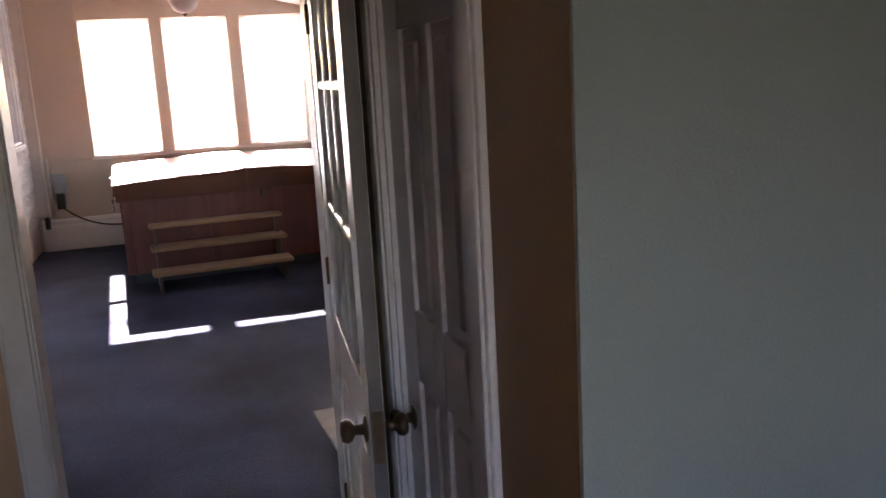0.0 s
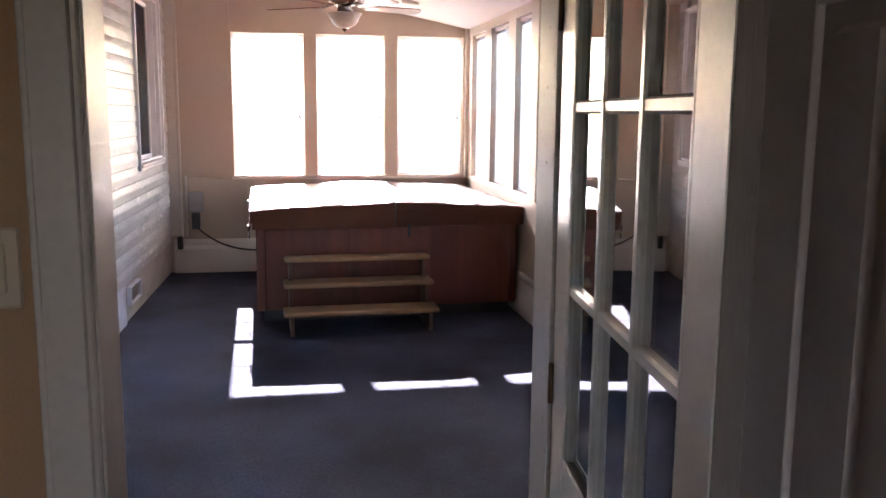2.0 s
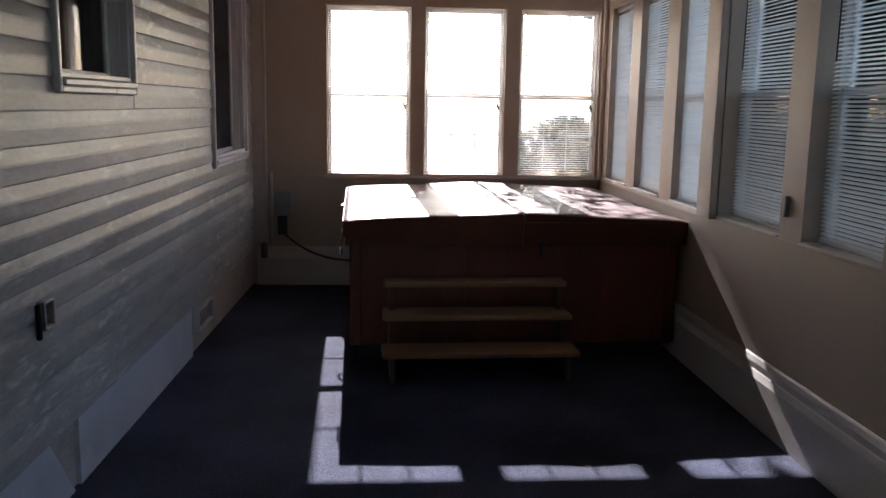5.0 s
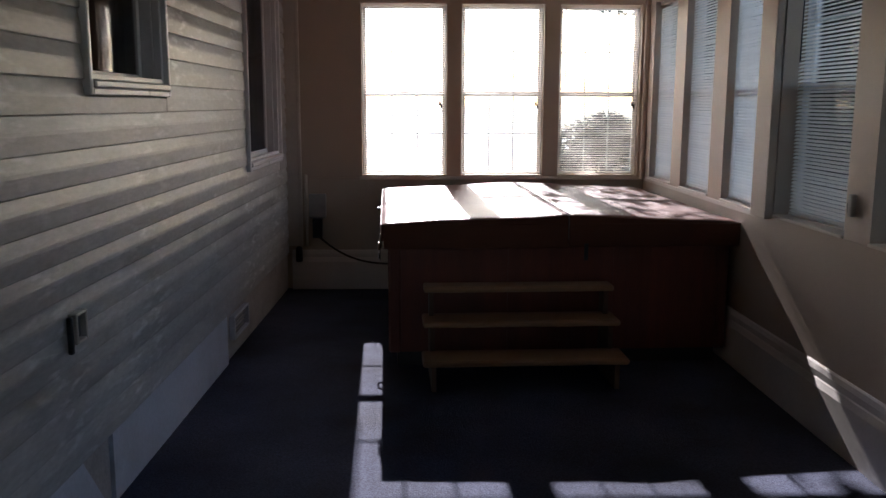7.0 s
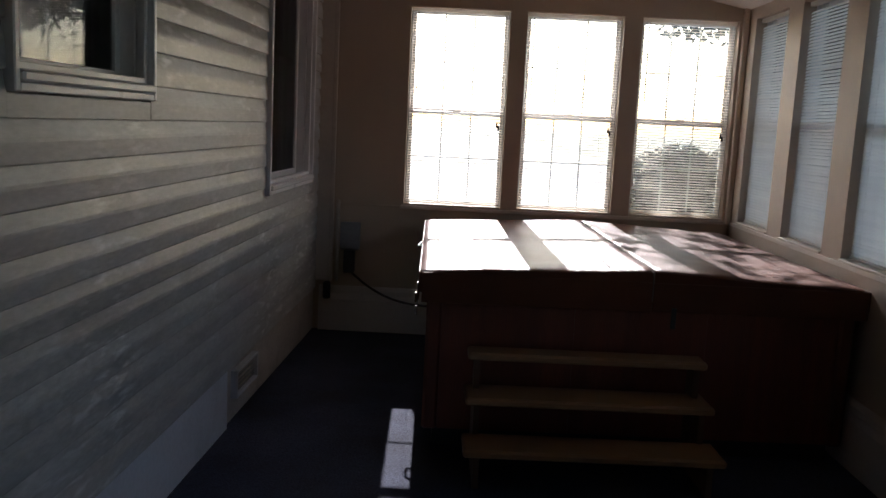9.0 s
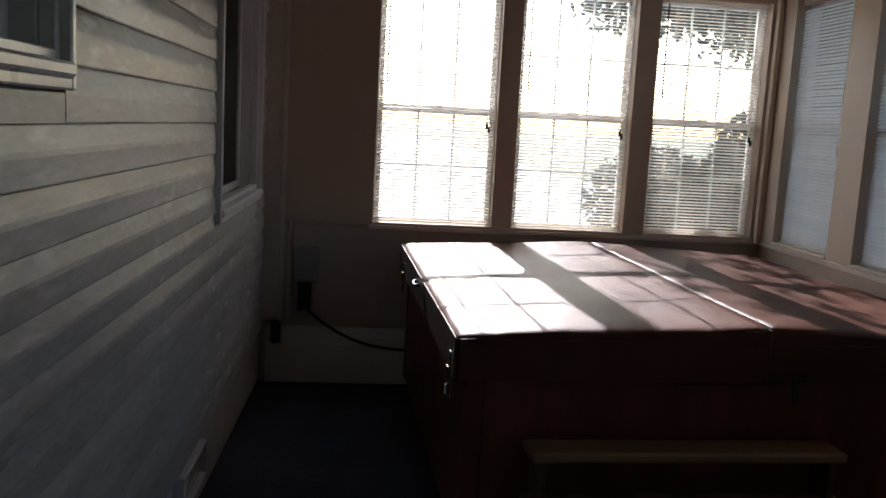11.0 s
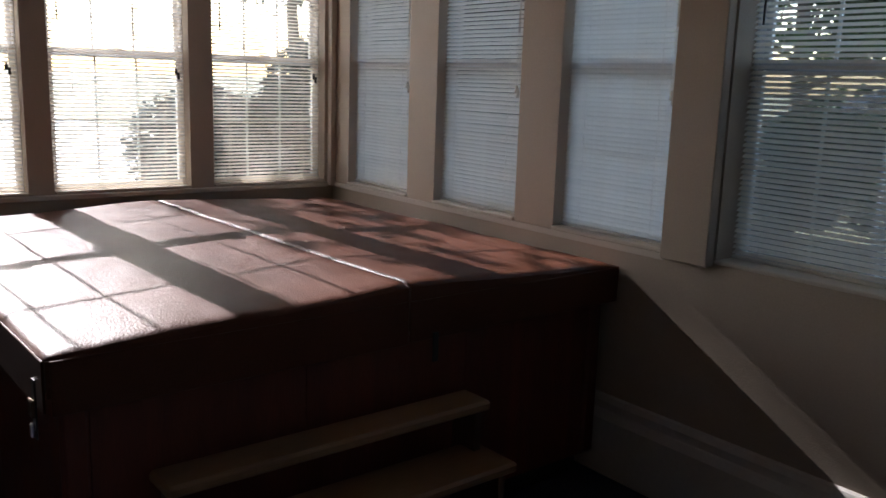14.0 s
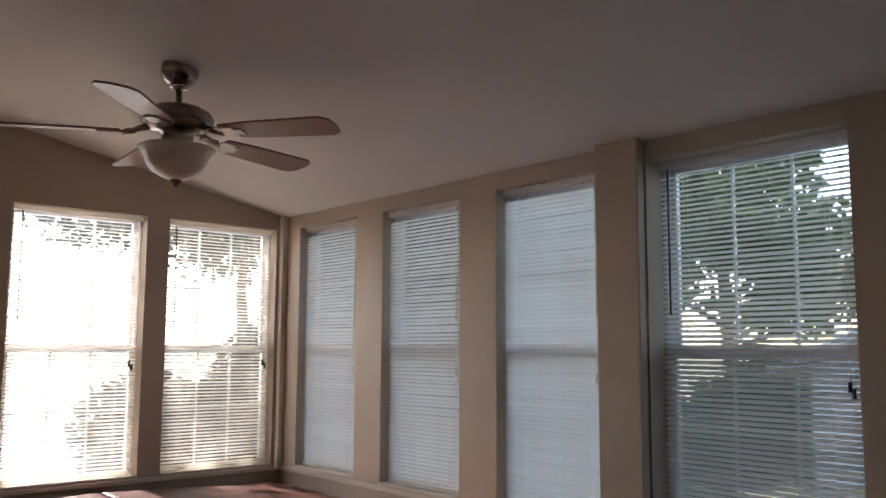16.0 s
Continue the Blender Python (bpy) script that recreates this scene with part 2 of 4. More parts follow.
def tube(bm, pts, radius, seg=8, taper=None):
    pts = [Vector(p) for p in pts]
    rings = []
    for i, p in enumerate(pts):
        d = (pts[min(i + 1, len(pts) - 1)] - pts[max(i - 1, 0)]).normalized()
        s = d.orthogonal().normalized() if i == 0 else (side - d * side.dot(d)).normalized()
        side = s
        u = d.cross(s)
        r = radius if taper is None else radius + (taper - radius) * i / (len(pts) - 1)
        rings.append([bm.verts.new(p + s * r * math.cos(2 * math.pi * k / seg) + u * r * math.sin(2 * math.pi * k / seg))
                      for k in range(seg)])
    for a, b in zip(rings, rings[1:]):
        for k in range(seg):
            f = bm.faces.new((a[k], a[(k + 1) % seg], b[(k + 1) % seg], b[k]))
            f.smooth = True
    bm.faces.new(rings[0][::-1]), bm.faces.new(rings[-1])
    return bm


def mesh_of(name, bm, material):
    me = bpy.data.meshes.new(name)
    bm.to_mesh(me)
    bm.free()
    me.materials.append(material)
    return me


def part(name, bm, material, parent, label="", m=None):
    ob = new(name, mesh_of(name, bm, material))
    ob.parent = parent
    if m is not None:
        ob.matrix_local = m
    if label:
        tagged(ob, label=label)
    return ob


def share(name, me, parent, m):
    ob = new(name, me)
    ob.parent = parent
    ob.matrix_local = m
    return ob


def thing(name, label, category, m, group="", kind=""):
    ob = new(name)
    ob.empty_display_size = 0.1
    ob.matrix_world = m
    return tagged(ob, label, category, group, kind)


def struct(name, bm, material, label, category):
    return tagged(new(name, mesh_of(name, bm, material)), label, category, kind="structure")


# ---- the room: numbers ----
RX, FY, NY = 2.845, 7.0, 0.55         # right wall, far wall, near wall (room faces)
FLZ = 0.045                          # top of the carpet
WZ0, WZ1 = 0.955, 2.297              # window openings
CZ, CSLOPE = 2.372, 0.198            # ceiling at the right wall, rise to the left
FAR_WINDOWS = ((0.588, 1.260), (1.372, 2.024), (2.146, 2.792))
SIDE_WINDOWS = ((6.828, 6.266), (6.045, 5.466), (5.234, 4.660), (4.455, 3.725), (3.510, 2.895), (2.665, 2.02), (1.76, 1.11))


def ceil_z(x):
    return CZ + CSLOPE * (RX - x)


# floor of the sunroom and of the hall
struct("floor", boxes((-0.5, 3.06, 0.36, 7.16, -0.12, FLZ)), CARPET, "blue short-pile indoor-outdoor carpet covering the sunroom floor", "floor")
struct("floor_hall", boxes((-1.2, 4.2, -5.0, 0.36, -0.17, -0.07)), HALLFLOOR, "beige carpet in the dim hall", "floor")

# ceiling, sloping down to the window side
bm = bmesh.new()
prism(bm, [(-0.55, ceil_z(-0.55)), (3.06, ceil_z(3.06)), (3.06, ceil_z(3.06) + 0.12), (-0.55, ceil_z(-0.55) + 0.12)],
      lambda p, k: (p[0], 0.40 if k == 0 else 7.2, p[1]))
struct("ceiling", bm, CEIL, "sloping white painted ceiling of the sunroom", "ceiling")
struct("ceiling_hall", boxes((-1.2, 4.2, -5.0, 0.40, 2.44, 2.54)), CEIL, "flat white ceiling of the hall", "ceiling")

# far wall with three openings
def wall_along_x(y0, y1, x0, x1, gaps, z0, z1, top):
    bm = bmesh.new()
    edges = [x0] + [v for g in gaps for v in g] + [x1]
    for a, b in zip(edges[0::2], edges[1::2]):
        prism(bm, [(a, z0), (b, z0), (b, z1), (a, z1)], lambda p, k: (p[0], y1 if k else y0, p[1]))
    prism(bm, [(x0, z1), (x1, z1), (x1, top(x1)), (x0, top(x0))], lambda p, k: (p[0], y1 if k else y0, p[1]))
    if z0 > 0:
        box(bm, x0, x1, y0, y1, 0, z0)
    return bm


struct("wall_far", wall_along_x(FY, FY + 0.15, -0.55, 3.04, FAR_WINDOWS, WZ0, WZ1, lambda x: ceil_z(x) + 0.02), BEIGE,
       "beige painted far wall with three tall windows", "wall")
# right wall
bm = bmesh.new()
edges = [FY] + [v for g in SIDE_WINDOWS for v in g] + [0.36]
for a, b in zip(edges[0::2], edges[1::2]):
    box(bm, RX, RX + 0.18, b, a, WZ0, WZ1)
box(bm, RX, RX + 0.18, 0.36, FY, WZ1, CZ + 0.01)
# the part under the windows bows into the room, added to catch grazing sun
bow = [(RX + 0.18, 0.36), (RX, 0.36), (RX, 2.6), (RX - 0.003, 3.4), (RX - 0.007, 4.2), (RX - 0.008, 4.8), (RX - 0.005, 5.8), (RX, FY - 0.05), (RX, FY), (RX + 0.18, FY)]
prism(bm, bow, lambda p, k: (p[0], p[1], WZ0 * k))
struct("wall_windows", bm, BEIGE, "beige painted wall with a long row of windows", "wall")
# corner post and the thicker posts between windows
struct("corner_post", boxes((RX - 0.035, RX - 0.001, FY - 0.04, FY - 0.001, WZ0 - 0.02, CZ + 0.01), bev=0.004), TRIM, "cream painted corner post between the windows", "trim")
struct("window_post", boxes((RX - 0.045, RX - 0.001, 4.461, 4.654, WZ0 - 0.012, CZ + 0.015), bev=0.004), BEIGE, "broad beige painted post between windows", "trim")

# doorway wall, between the little lobby and the sunroom
DX0, DX1, DZ, BY, HZ = 0.658, 1.670, 2.03, 0.35, -0.07
struct("wall_doorway", boxes((-1.2, DX0, BY, NY, HZ, 3.1), (DX1, 3.04, BY, NY, HZ, 3.1), (DX0, DX1, BY, NY, DZ, 3.1)), BEIGE,
       "beige wall around the doorway between lobby and sunroom", "wall")
lining = struct("door_frame", boxes((DX0, DX0 + 0.02, BY - 0.01, NY + 0.01, HZ, DZ), (DX1 - 0.02, DX1, BY - 0.01, NY + 0.01, HZ, DZ), (DX0 + 0.02, DX1 - 0.02, BY - 0.01, NY + 0.01, DZ - 0.02, DZ), bev=0.002), DOORW,
                "white painted door lining with nail heads", "door frame")
part("stop", boxes((DX0 + 0.02, DX0 + 0.032, BY + 0.04, BY + 0.08, HZ, DZ - 0.02), (DX1 - 0.032, DX1 - 0.02, BY + 0.04, BY + 0.08, HZ, DZ - 0.02), bev=0.002), DOORW, lining)
part("threshold", boxes((DX0 + 0.021, DX1 - 0.021, BY - 0.02, NY + 0.008, -0.002, FLZ + 0.012), bev=0.004), BRONZE, lining, "dark metal threshold")
for x0, x1 in ((DX0 - 0.07, DX0 + 0.006), (DX1 - 0.006, DX1 + 0.07)):
    part("casing", boxes((x0, x1, NY + 0.001, NY + 0.02, 0, DZ + 0.06), (x0 + 0.012, x1 - 0.012, NY + 0.018, NY + 0.027, 0, DZ + 0.05), bev=0.003), DOORW, lining)
bm = bmesh.new()
for z in (0.5, 0.95, 1.02, 1.3, 1.45, 1.62, 1.75, 1.9):
    lathe(bm, [(0.0035, 0), (0.0035, 0.0015), (0, 0.002)], 8)
    bmesh.ops.rotate(bm, verts=bm.verts[-17:], cent=(0, 0, 0), matrix=Matrix.Rotation(radians(-90), 3, "Y"))
    bmesh.ops.translate(bm, verts=bm.verts[-17:], vec=(DX1 - 0.02, BY + 0.13 + 0.01 * math.sin(z * 9), z))
part("nail_heads", bm, TRIM, lining)

# hall wall with the light switch, ending in a cased opening
AX, AY0, AY1 = 0.822, -0.25, -0.13
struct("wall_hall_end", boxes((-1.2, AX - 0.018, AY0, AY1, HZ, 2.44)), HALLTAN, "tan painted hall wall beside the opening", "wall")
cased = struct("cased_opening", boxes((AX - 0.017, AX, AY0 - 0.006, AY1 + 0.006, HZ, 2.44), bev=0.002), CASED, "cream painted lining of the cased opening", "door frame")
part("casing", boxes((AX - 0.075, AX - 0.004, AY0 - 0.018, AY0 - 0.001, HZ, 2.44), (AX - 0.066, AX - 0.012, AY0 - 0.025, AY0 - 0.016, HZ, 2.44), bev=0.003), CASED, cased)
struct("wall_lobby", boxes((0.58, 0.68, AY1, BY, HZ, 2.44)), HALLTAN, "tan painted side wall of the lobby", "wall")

# right-hand hall wall with the closet, and the grey-green corner
KX = 1.672
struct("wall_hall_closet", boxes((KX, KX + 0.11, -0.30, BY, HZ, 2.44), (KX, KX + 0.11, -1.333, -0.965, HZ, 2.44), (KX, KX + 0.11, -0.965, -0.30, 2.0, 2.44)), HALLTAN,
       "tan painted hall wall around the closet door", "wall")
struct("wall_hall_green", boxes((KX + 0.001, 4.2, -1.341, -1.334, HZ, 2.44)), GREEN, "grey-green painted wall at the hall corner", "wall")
# unseen opening added in the back wall to let sky light into the hall
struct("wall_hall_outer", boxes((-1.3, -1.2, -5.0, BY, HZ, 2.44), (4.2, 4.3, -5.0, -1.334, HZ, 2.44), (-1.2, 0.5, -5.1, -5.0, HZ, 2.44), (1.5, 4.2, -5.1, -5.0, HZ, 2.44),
                                (0.5, 1.5, -5.1, -5.0, HZ, 1.1), (0.5, 1.5, -5.1, -5.0, 2.0, 2.44), (KX + 0.111, KX + 0.16, -1.333, BY, HZ, 2.44)), HALLTAN, "tan painted walls closing the hall, with an added opening for light at the back", "wall")

# baseboards: tall flat board, sloped cap
def baseboard(name, run, place, h0=0.235, h1=0.318, t0=0.034, t1=0.02):
    bm = bmesh.new()
    prof = [(0, 0), (t0, 0), (t0, h0 - 0.012), (t0 - 0.004, h0), (t1 + 0.004, h0 + 0.018), (t1, h0 + 0.024), (t1, h1 - 0.03), (t1 - 0.007, h1 - 0.008), (t1 - 0.014, h1), (0, h1)]
    prism(bm, prof, lambda p, k: place(p, run[k]))
    return struct(name, bm, BOARD, "tall off-white painted baseboard with moulded cap", "baseboard")


baseboard("baseboard_windows", (0.58, FY - 0.001), lambda p, s: (RX - 0.001 - p[0], s, FLZ + p[1]))
baseboard("baseboard_far", (0.02, RX - 0.036), lambda p, s: (s, FY - 0.001 - p[0], FLZ + p[1]))

# house side, standing very slightly out of square with the room
HOUSE = pose(0.0, 7.0, 0, 0, 0, -1.45) @ pose(0, -7.0, 0)
HW = ((3.06, 3.93, 1.555, 2.52), (5.52, 6.66, 1.110, 2.52))
FOOTING = pose(0.0, 7.0, 0, 0, 0, -1.9) @ pose(0, -7.0, 0)
bm = bmesh.new()
for a, b in ((0.4, HW[0][0]), (HW[0][1], HW[1][0]), (HW[1][1], 7.02)):
    box(bm, -0.2, -0.035, a, b, 0.345, 3.0)
for y0, y1, z0, z1 in HW:
    box(bm, -0.2, -0.035, y0, y1, 0.345, z0)
    box(bm, -0.2, -0.035, y0, y1, z1, 3.0)
wall_house = struct("wall_house", bm, SIDING, "former outside wall of the house clad in dusty white lap siding", "wall")
foundation = struct("foundation", boxes((-0.2, -0.022, 0.4, 7.02, 0.0, 0.345)), FOUND, "grey parged house foundation below the siding", "foundation")
# box behind the house windows, painted dark in place of unlit rooms
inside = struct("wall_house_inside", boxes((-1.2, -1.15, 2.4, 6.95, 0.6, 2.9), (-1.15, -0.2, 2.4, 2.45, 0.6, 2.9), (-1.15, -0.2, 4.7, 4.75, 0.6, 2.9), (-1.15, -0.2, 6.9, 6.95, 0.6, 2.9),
                                           (-1.15, -0.2, 2.45, 6.9, 0.55, 0.6), (-1.15, -0.2, 2.45, 6.9, 2.85, 2.9)), ROOMDARK, "dark-painted box standing in for the unlit rooms behind the house windows", "wall")
# house eave box along the top of the siding
soffit = struct("eave_soffit", boxes((-0.03, 0.335, 0.56, 6.98, 2.60, 2.86), bev=0.006), BOARD, "white boxed eave of the house under the ceiling", "trim")
for o in (wall_house, inside, soffit):
    o.matrix_world = HOUSE
foundation.matrix_world = FOOTING
struct("corner_trim", boxes((-0.03, 0.108, 6.957, 6.998, 0.40, 2.60), (0.085, 0.112, 6.945, 6.9565, 0.40, 2.60), bev=0.004), PIPE, "cream vertical corner trim at the end of the siding", "trim")
struct("panel_joint", boxes((0.565, 0.580, 6.992, 6.999, WZ1 + 0.002, ceil_z(0.6)), bev=0.002), BEIGE, "thin beige batten over a wall panel joint", "trim")

struct("sill_joint", boxes((0.112, FAR_WINDOWS[0][0] - 0.022, 6.993, 6.999, WZ0 - 0.022, WZ0 - 0.008), bev=0.002), BEIGE, "thin beige batten at the height of the window sills", "trim")
struct("window_stool_far", boxes((FAR_WINDOWS[0][0] - 0.02, RX - 0.037, FY - 0.024, FY - 0.0005, WZ0 - 0.026, WZ0 - 0.001), bev=0.004), TRIM, "continuous cream painted stool under the far windows", "trim")
struct("window_stool_side", boxes((RX - 0.0105, RX - 0.0005, 4.66, FY - 0.041, WZ0 - 0.026, WZ0 - 0.001), bev=0.002), TRIM, "continuous cream painted stool under the side windows", "trim")

# ---- windows and blinds ----
def grid_bm(x0, x1, z0, z1, y, nx=3, nz=2, w=0.011, t=0.006):
    bm = bmesh.new()
    for i in range(1, nx):
        x = x0 + (x1 - x0) * i / nx
        box(bm, x - w / 2, x + w / 2, y - t / 2, y + t / 2, z0, z1)
    for i in range(1, nz):
        z = z0 + (z1 - z0) * i / nz
        box(bm, x0, x1, y - t / 2 - 0.001, y + t / 2 + 0.001, z - w / 2, z + w / 2)
    return bm


def ring_bm(x0, x1, z0, z1, y0, y1, w, bev=0.003):
    return boxes((x0, x0 + w, y0, y1, z0, z1), (x1 - w, x1, y0, y1, z0, z1), (x0 + w, x1 - w, y0, y1, z1 - w, z1), (x0 + w, x1 - w, y0, y1, z0, z0 + w), bev=bev)


def window(number, w, h, m, deep=0.0, mesh=None):
    """Double-hung window in its opening: local x along the wall, y outwards, origin at the inner lower corner."""
    win = thing("window_%d" % number, "white vinyl double-hung window with colonial grid", "window", m, kind="structure")
    d, mid = deep, h * 0.482
    part("window_frame", ring_bm(0.001, w - 0.001, 0.001, h - 0.001, d + 0.07, d + 0.135, 0.012), VINYL, win)
    lo = part("lower_sash", ring_bm(0.013, w - 0.013, 0.013, mid + 0.02, d + 0.074, d + 0.098, 0.022), VINYL, win)
    up = part("upper_sash", ring_bm(0.013, w - 0.013, mid - 0.014, h - 0.013, d + 0.102, d + 0.126, 0.022), VINYL, win)
    part("grid", grid_bm(0.035, w - 0.035, 0.035, mid - 0.006, d + 0.092), VINYL, lo)
    part("grid", grid_bm(0.035, w - 0.035, mid + 0.012, h - 0.035, d + 0.120), VINYL, up)
    for z0, z1, y, sash in ((0.034, mid - 0.005, d + 0.086, lo), (mid + 0.011, h - 0.034, d + 0.114, up)):
        p = part("pane", boxes((0.034, w - 0.034, y - 0.002, y + 0.002, z0, z1)), GLASS, sash, "clear window glass")
        p.visible_shadow = False
    part("insect_screen", boxes((0.014, w - 0.014, d + 0.1275, d + 0.1285, 0.014, mid)), mesh or FINESCREEN, win, "grey fibreglass insect screen")
    part("sash_lock", boxes((w / 2 - 0.03, w / 2 + 0.03, d + 0.068, d + 0.092, mid + 0.02, mid + 0.032), bev=0.003), VINYL, lo)
    part("window_sill", boxes((0.0012, w - 0.0012, -0.012, d + 0.069, 0.0008, 0.014), bev=0.003), TRIM, win, "cream painted sill")
    return win


def slat_mesh(length, wide=0.0215):
    bm = bmesh.new()
    prof = [(-wide / 2, -0.0016), (-wide / 4, 0.0), (0, 0.0006), (wide / 4, 0.0), (wide / 2, -0.0016)]
    a = [bm.verts.new((0, y, z)) for y, z in prof]
    b = [bm.verts.new((length, y, z)) for y, z in prof]
    for i in range(4):
        f = bm.faces.new((a[i], a[i + 1], b[i + 1], b[i]))
        f.smooth = True
    return mesh_of("slat", bm, SLAT)


def blind(w, h, m, tilt, deep=0.0, wand_left=True, bunch=0, tassel=0.5):
    ob = thing("mini_blind", "white aluminium mini blind lowered over the whole window", "window blind", m, "blinds on the sunroom windows")
    y = deep + 0.045
    part("headrail", boxes((0.008, w - 0.008, y - 0.014, y + 0.014, h - 0.027, h - 0.002), bev=0.002), SLAT, ob)
    part("bottom_rail", boxes((0.01, w - 0.01, y - 0.010, y + 0.010, 0.016, 0.027), bev=0.003), SLAT, ob)
    me = slat_mesh(w - 0.024)
    pitch = 0.018
    n = int((h - 0.075) / pitch)
    for i in range(n):
        z = 0.040 + pitch * i
        if bunch and i < bunch:
            z = 0.030 + 0.011 * i
        a = tilt + random.uniform(-1.2, 1.2)
        share("slat", me, ob, pose(0.012 + random.uniform(-0.001, 0.001), y, z, a, random.uniform(-0.12, 0.12), 0))
    bm = bmesh.new()
    for x in (0.11, w - 0.11):
        for dy in (-0.0125, 0.0125):
            box(bm, x - 0.0006, x + 0.0006, y + dy - 0.0006, y + dy + 0.0006, 0.02, h - 0.02)
    part("ladder_string", bm, SLAT, ob)
    x = 0.05 if wand_left else w - 0.05
    part("wand", tube(bmesh.new(), [(x, y - 0.018, h - 0.03), (x + 0.003, y - 0.022, h - 0.56)], 0.0035, 6), DARK if wand_left else SLAT, ob, "thin tilt wand")
    x = w - 0.055
    bm = tube(bmesh.new(), [(x, y - 0.017, h - 0.03), (x, y - 0.02, h * tassel)], 0.001, 5)
    tube(bm, [(x + 0.006, y - 0.017, h - 0.03), (x + 0.012, y - 0.02, h * tassel - 0.02)], 0.001, 5)
    part("lift_cord", bm, SLAT, ob)
    bm = lathe(bmesh.new(), [(0, 0), (0.006, 0.002), (0.0075, -0.03), (0, -0.032)], 8, (x, y - 0.02, h * tassel))
    lathe(bm, [(0, 0), (0.006, 0.002), (0.0075, -0.03), (0, -0.032)], 8, (x + 0.012, y - 0.02, h * tassel - 0.02))
    part("tassel", bm, DARK if wand_left else SLAT, ob, "small cord tassel")
    return ob


WH = WZ1 - WZ0
number = 1
for (x0, x1), tilt in zip(FAR_WINDOWS, (23, 19, 22)):
    m = pose(x0, FY, WZ0)
    window(number, x1 - x0, WH, m)
    blind(x1 - x0, WH, m, tilt, tassel=0.44)
    number += 1
for k, ((y0, y1), tilt) in enumerate(zip(SIDE_WINDOWS, (57, 52, 66, 34, 30, 30, 28))):
    m = pose(RX, y0, WZ0, 0, 0, -90)
    d = 0.0 if k < 3 else 0.035
    window(number, y0 - y1, WH, m, d, SCREEN if k > 2 else FINESCREEN)
    blind(y0 - y1, WH, m, tilt, d, wand_left=k not in (0, 1, 2), tassel=0.42)
    number += 1

# ---- hot tub with its cover ----
TUB = pose(0.815, 4.80, 0, 0, 0, 1.7)
tub = thing("hot_tub", "square hot tub in a red-brown wooden cabinet against the windows", "hot tub", TUB @ pose(0.035, 0.035, FLZ))
TW, TD, TH = 1.95, 2.02, 0.705
part("base", boxes((0.05, TW - 0.05, 0.05, TD - 0.05, 0.0, 0.1)), DARK, tub, "black recessed base")
for x, y in ((0, 0), (TW - 0.07, 0), (0, TD - 0.07), (TW - 0.07, TD - 0.07)):
    part("corner_post", boxes((x, x + 0.07, y, y + 0.07, 0.085, TH), bev=0.012), CEDAR, tub)
for i in range(3):
    w = (TW - 0.14) / 3
    for y0, y1 in ((0.008, 0.03), (TD - 0.03, TD - 0.008)):
        part("panel", boxes((0.07 + w * i + 0.0004, 0.07 + w * (i + 1) - 0.0004, y0, y1, 0.09, TH - 0.003), bev=0.0008), CEDAR, tub)
    d = (TD - 0.14) / 3
    for x0, x1 in ((0.008, 0.03), (TW - 0.03, TW - 0.008)):
        part("panel", boxes((x0, x1, 0.07 + d * i + 0.001, 0.07 + d * (i + 1) - 0.001, 0.09, TH - 0.003), bev=0.002), CEDAR, tub)
part("shell_rim", boxes((-0.004, TW + 0.004, -0.004, TD + 0.004, TH, TH + 0.028), bev=0.01), COVER, tub)

CW, CD, FX = 2.022, 2.09, 1.04
cover = thing("spa_cover", "red-brown vinyl folding spa cover lying on the hot tub", "spa cover", TUB @ pose(0, 0, FLZ + 0.7335))


def cover_half(x0, x1, inner):
    """Padded half, thicker at the fold, with a softly uneven top."""
    bm = bmesh.new()
    nx, ny = 30, 44
    d = CD
    rows = []
    for i in range(nx + 1):
        x = x0 + (x1 - x0) * i / nx
        rise = abs(x - (x0 if inner == x1 else x1)) / abs(x1 - x0)
        col = []
        for j in range(ny + 1):
            y = d * j / ny
            z = 0.100 + 0.042 * rise + 0.006 * noise.noise((x * 3, y * 3, 1.7)) + 0.003 * noise.noise((x * 9, y * 9, 4.1)) + 0.0016 * noise.noise((x * 26, y * 20, 2.2))
            ex, ey = min(i, nx - i), min(j, ny - j)
            at_fold = abs(x - inner) < 1e-6
            if ey == 0 or (ex == 0 and not at_fold):
                z -= 0.010
            elif at_fold:
                z -= 0.002
            col.append(bm.verts.new((x, y + (0.009 * noise.noise((x * 6, 0, 8)) if j == 0 else 0), z)))
        rows.append(col)
    for i in range(nx):
        for j in range(ny):
            bm.faces.new((rows[i][j], rows[i + 1][j], rows[i + 1][j + 1], rows[i][j + 1])).smooth = True
    rim = [rows[i][0] for i in range(nx + 1)] + [rows[nx][j] for j in range(1, ny + 1)] + [rows[i][ny] for i in range(nx - 1, -1, -1)] + [rows[0][j] for j in range(ny - 1, 0, -1)]
    low = [bm.verts.new((v.co.x, v.co.y, 0.0)) for v in rim]
    n = len(rim)
    for i in range(n):
        bm.faces.new((rim[i], low[i], low[(i + 1) % n], rim[(i + 1) % n]))
    bm.faces.new(low)
    bmesh.ops.recalc_face_normals(bm, faces=bm.faces[:])
    return bm


part("cover_half", cover_half(0, FX - 0.004, FX - 0.004), COVER, cover)
part("cover_half", cover_half(FX + 0.004, CW, FX + 0.004), COVER, cover)
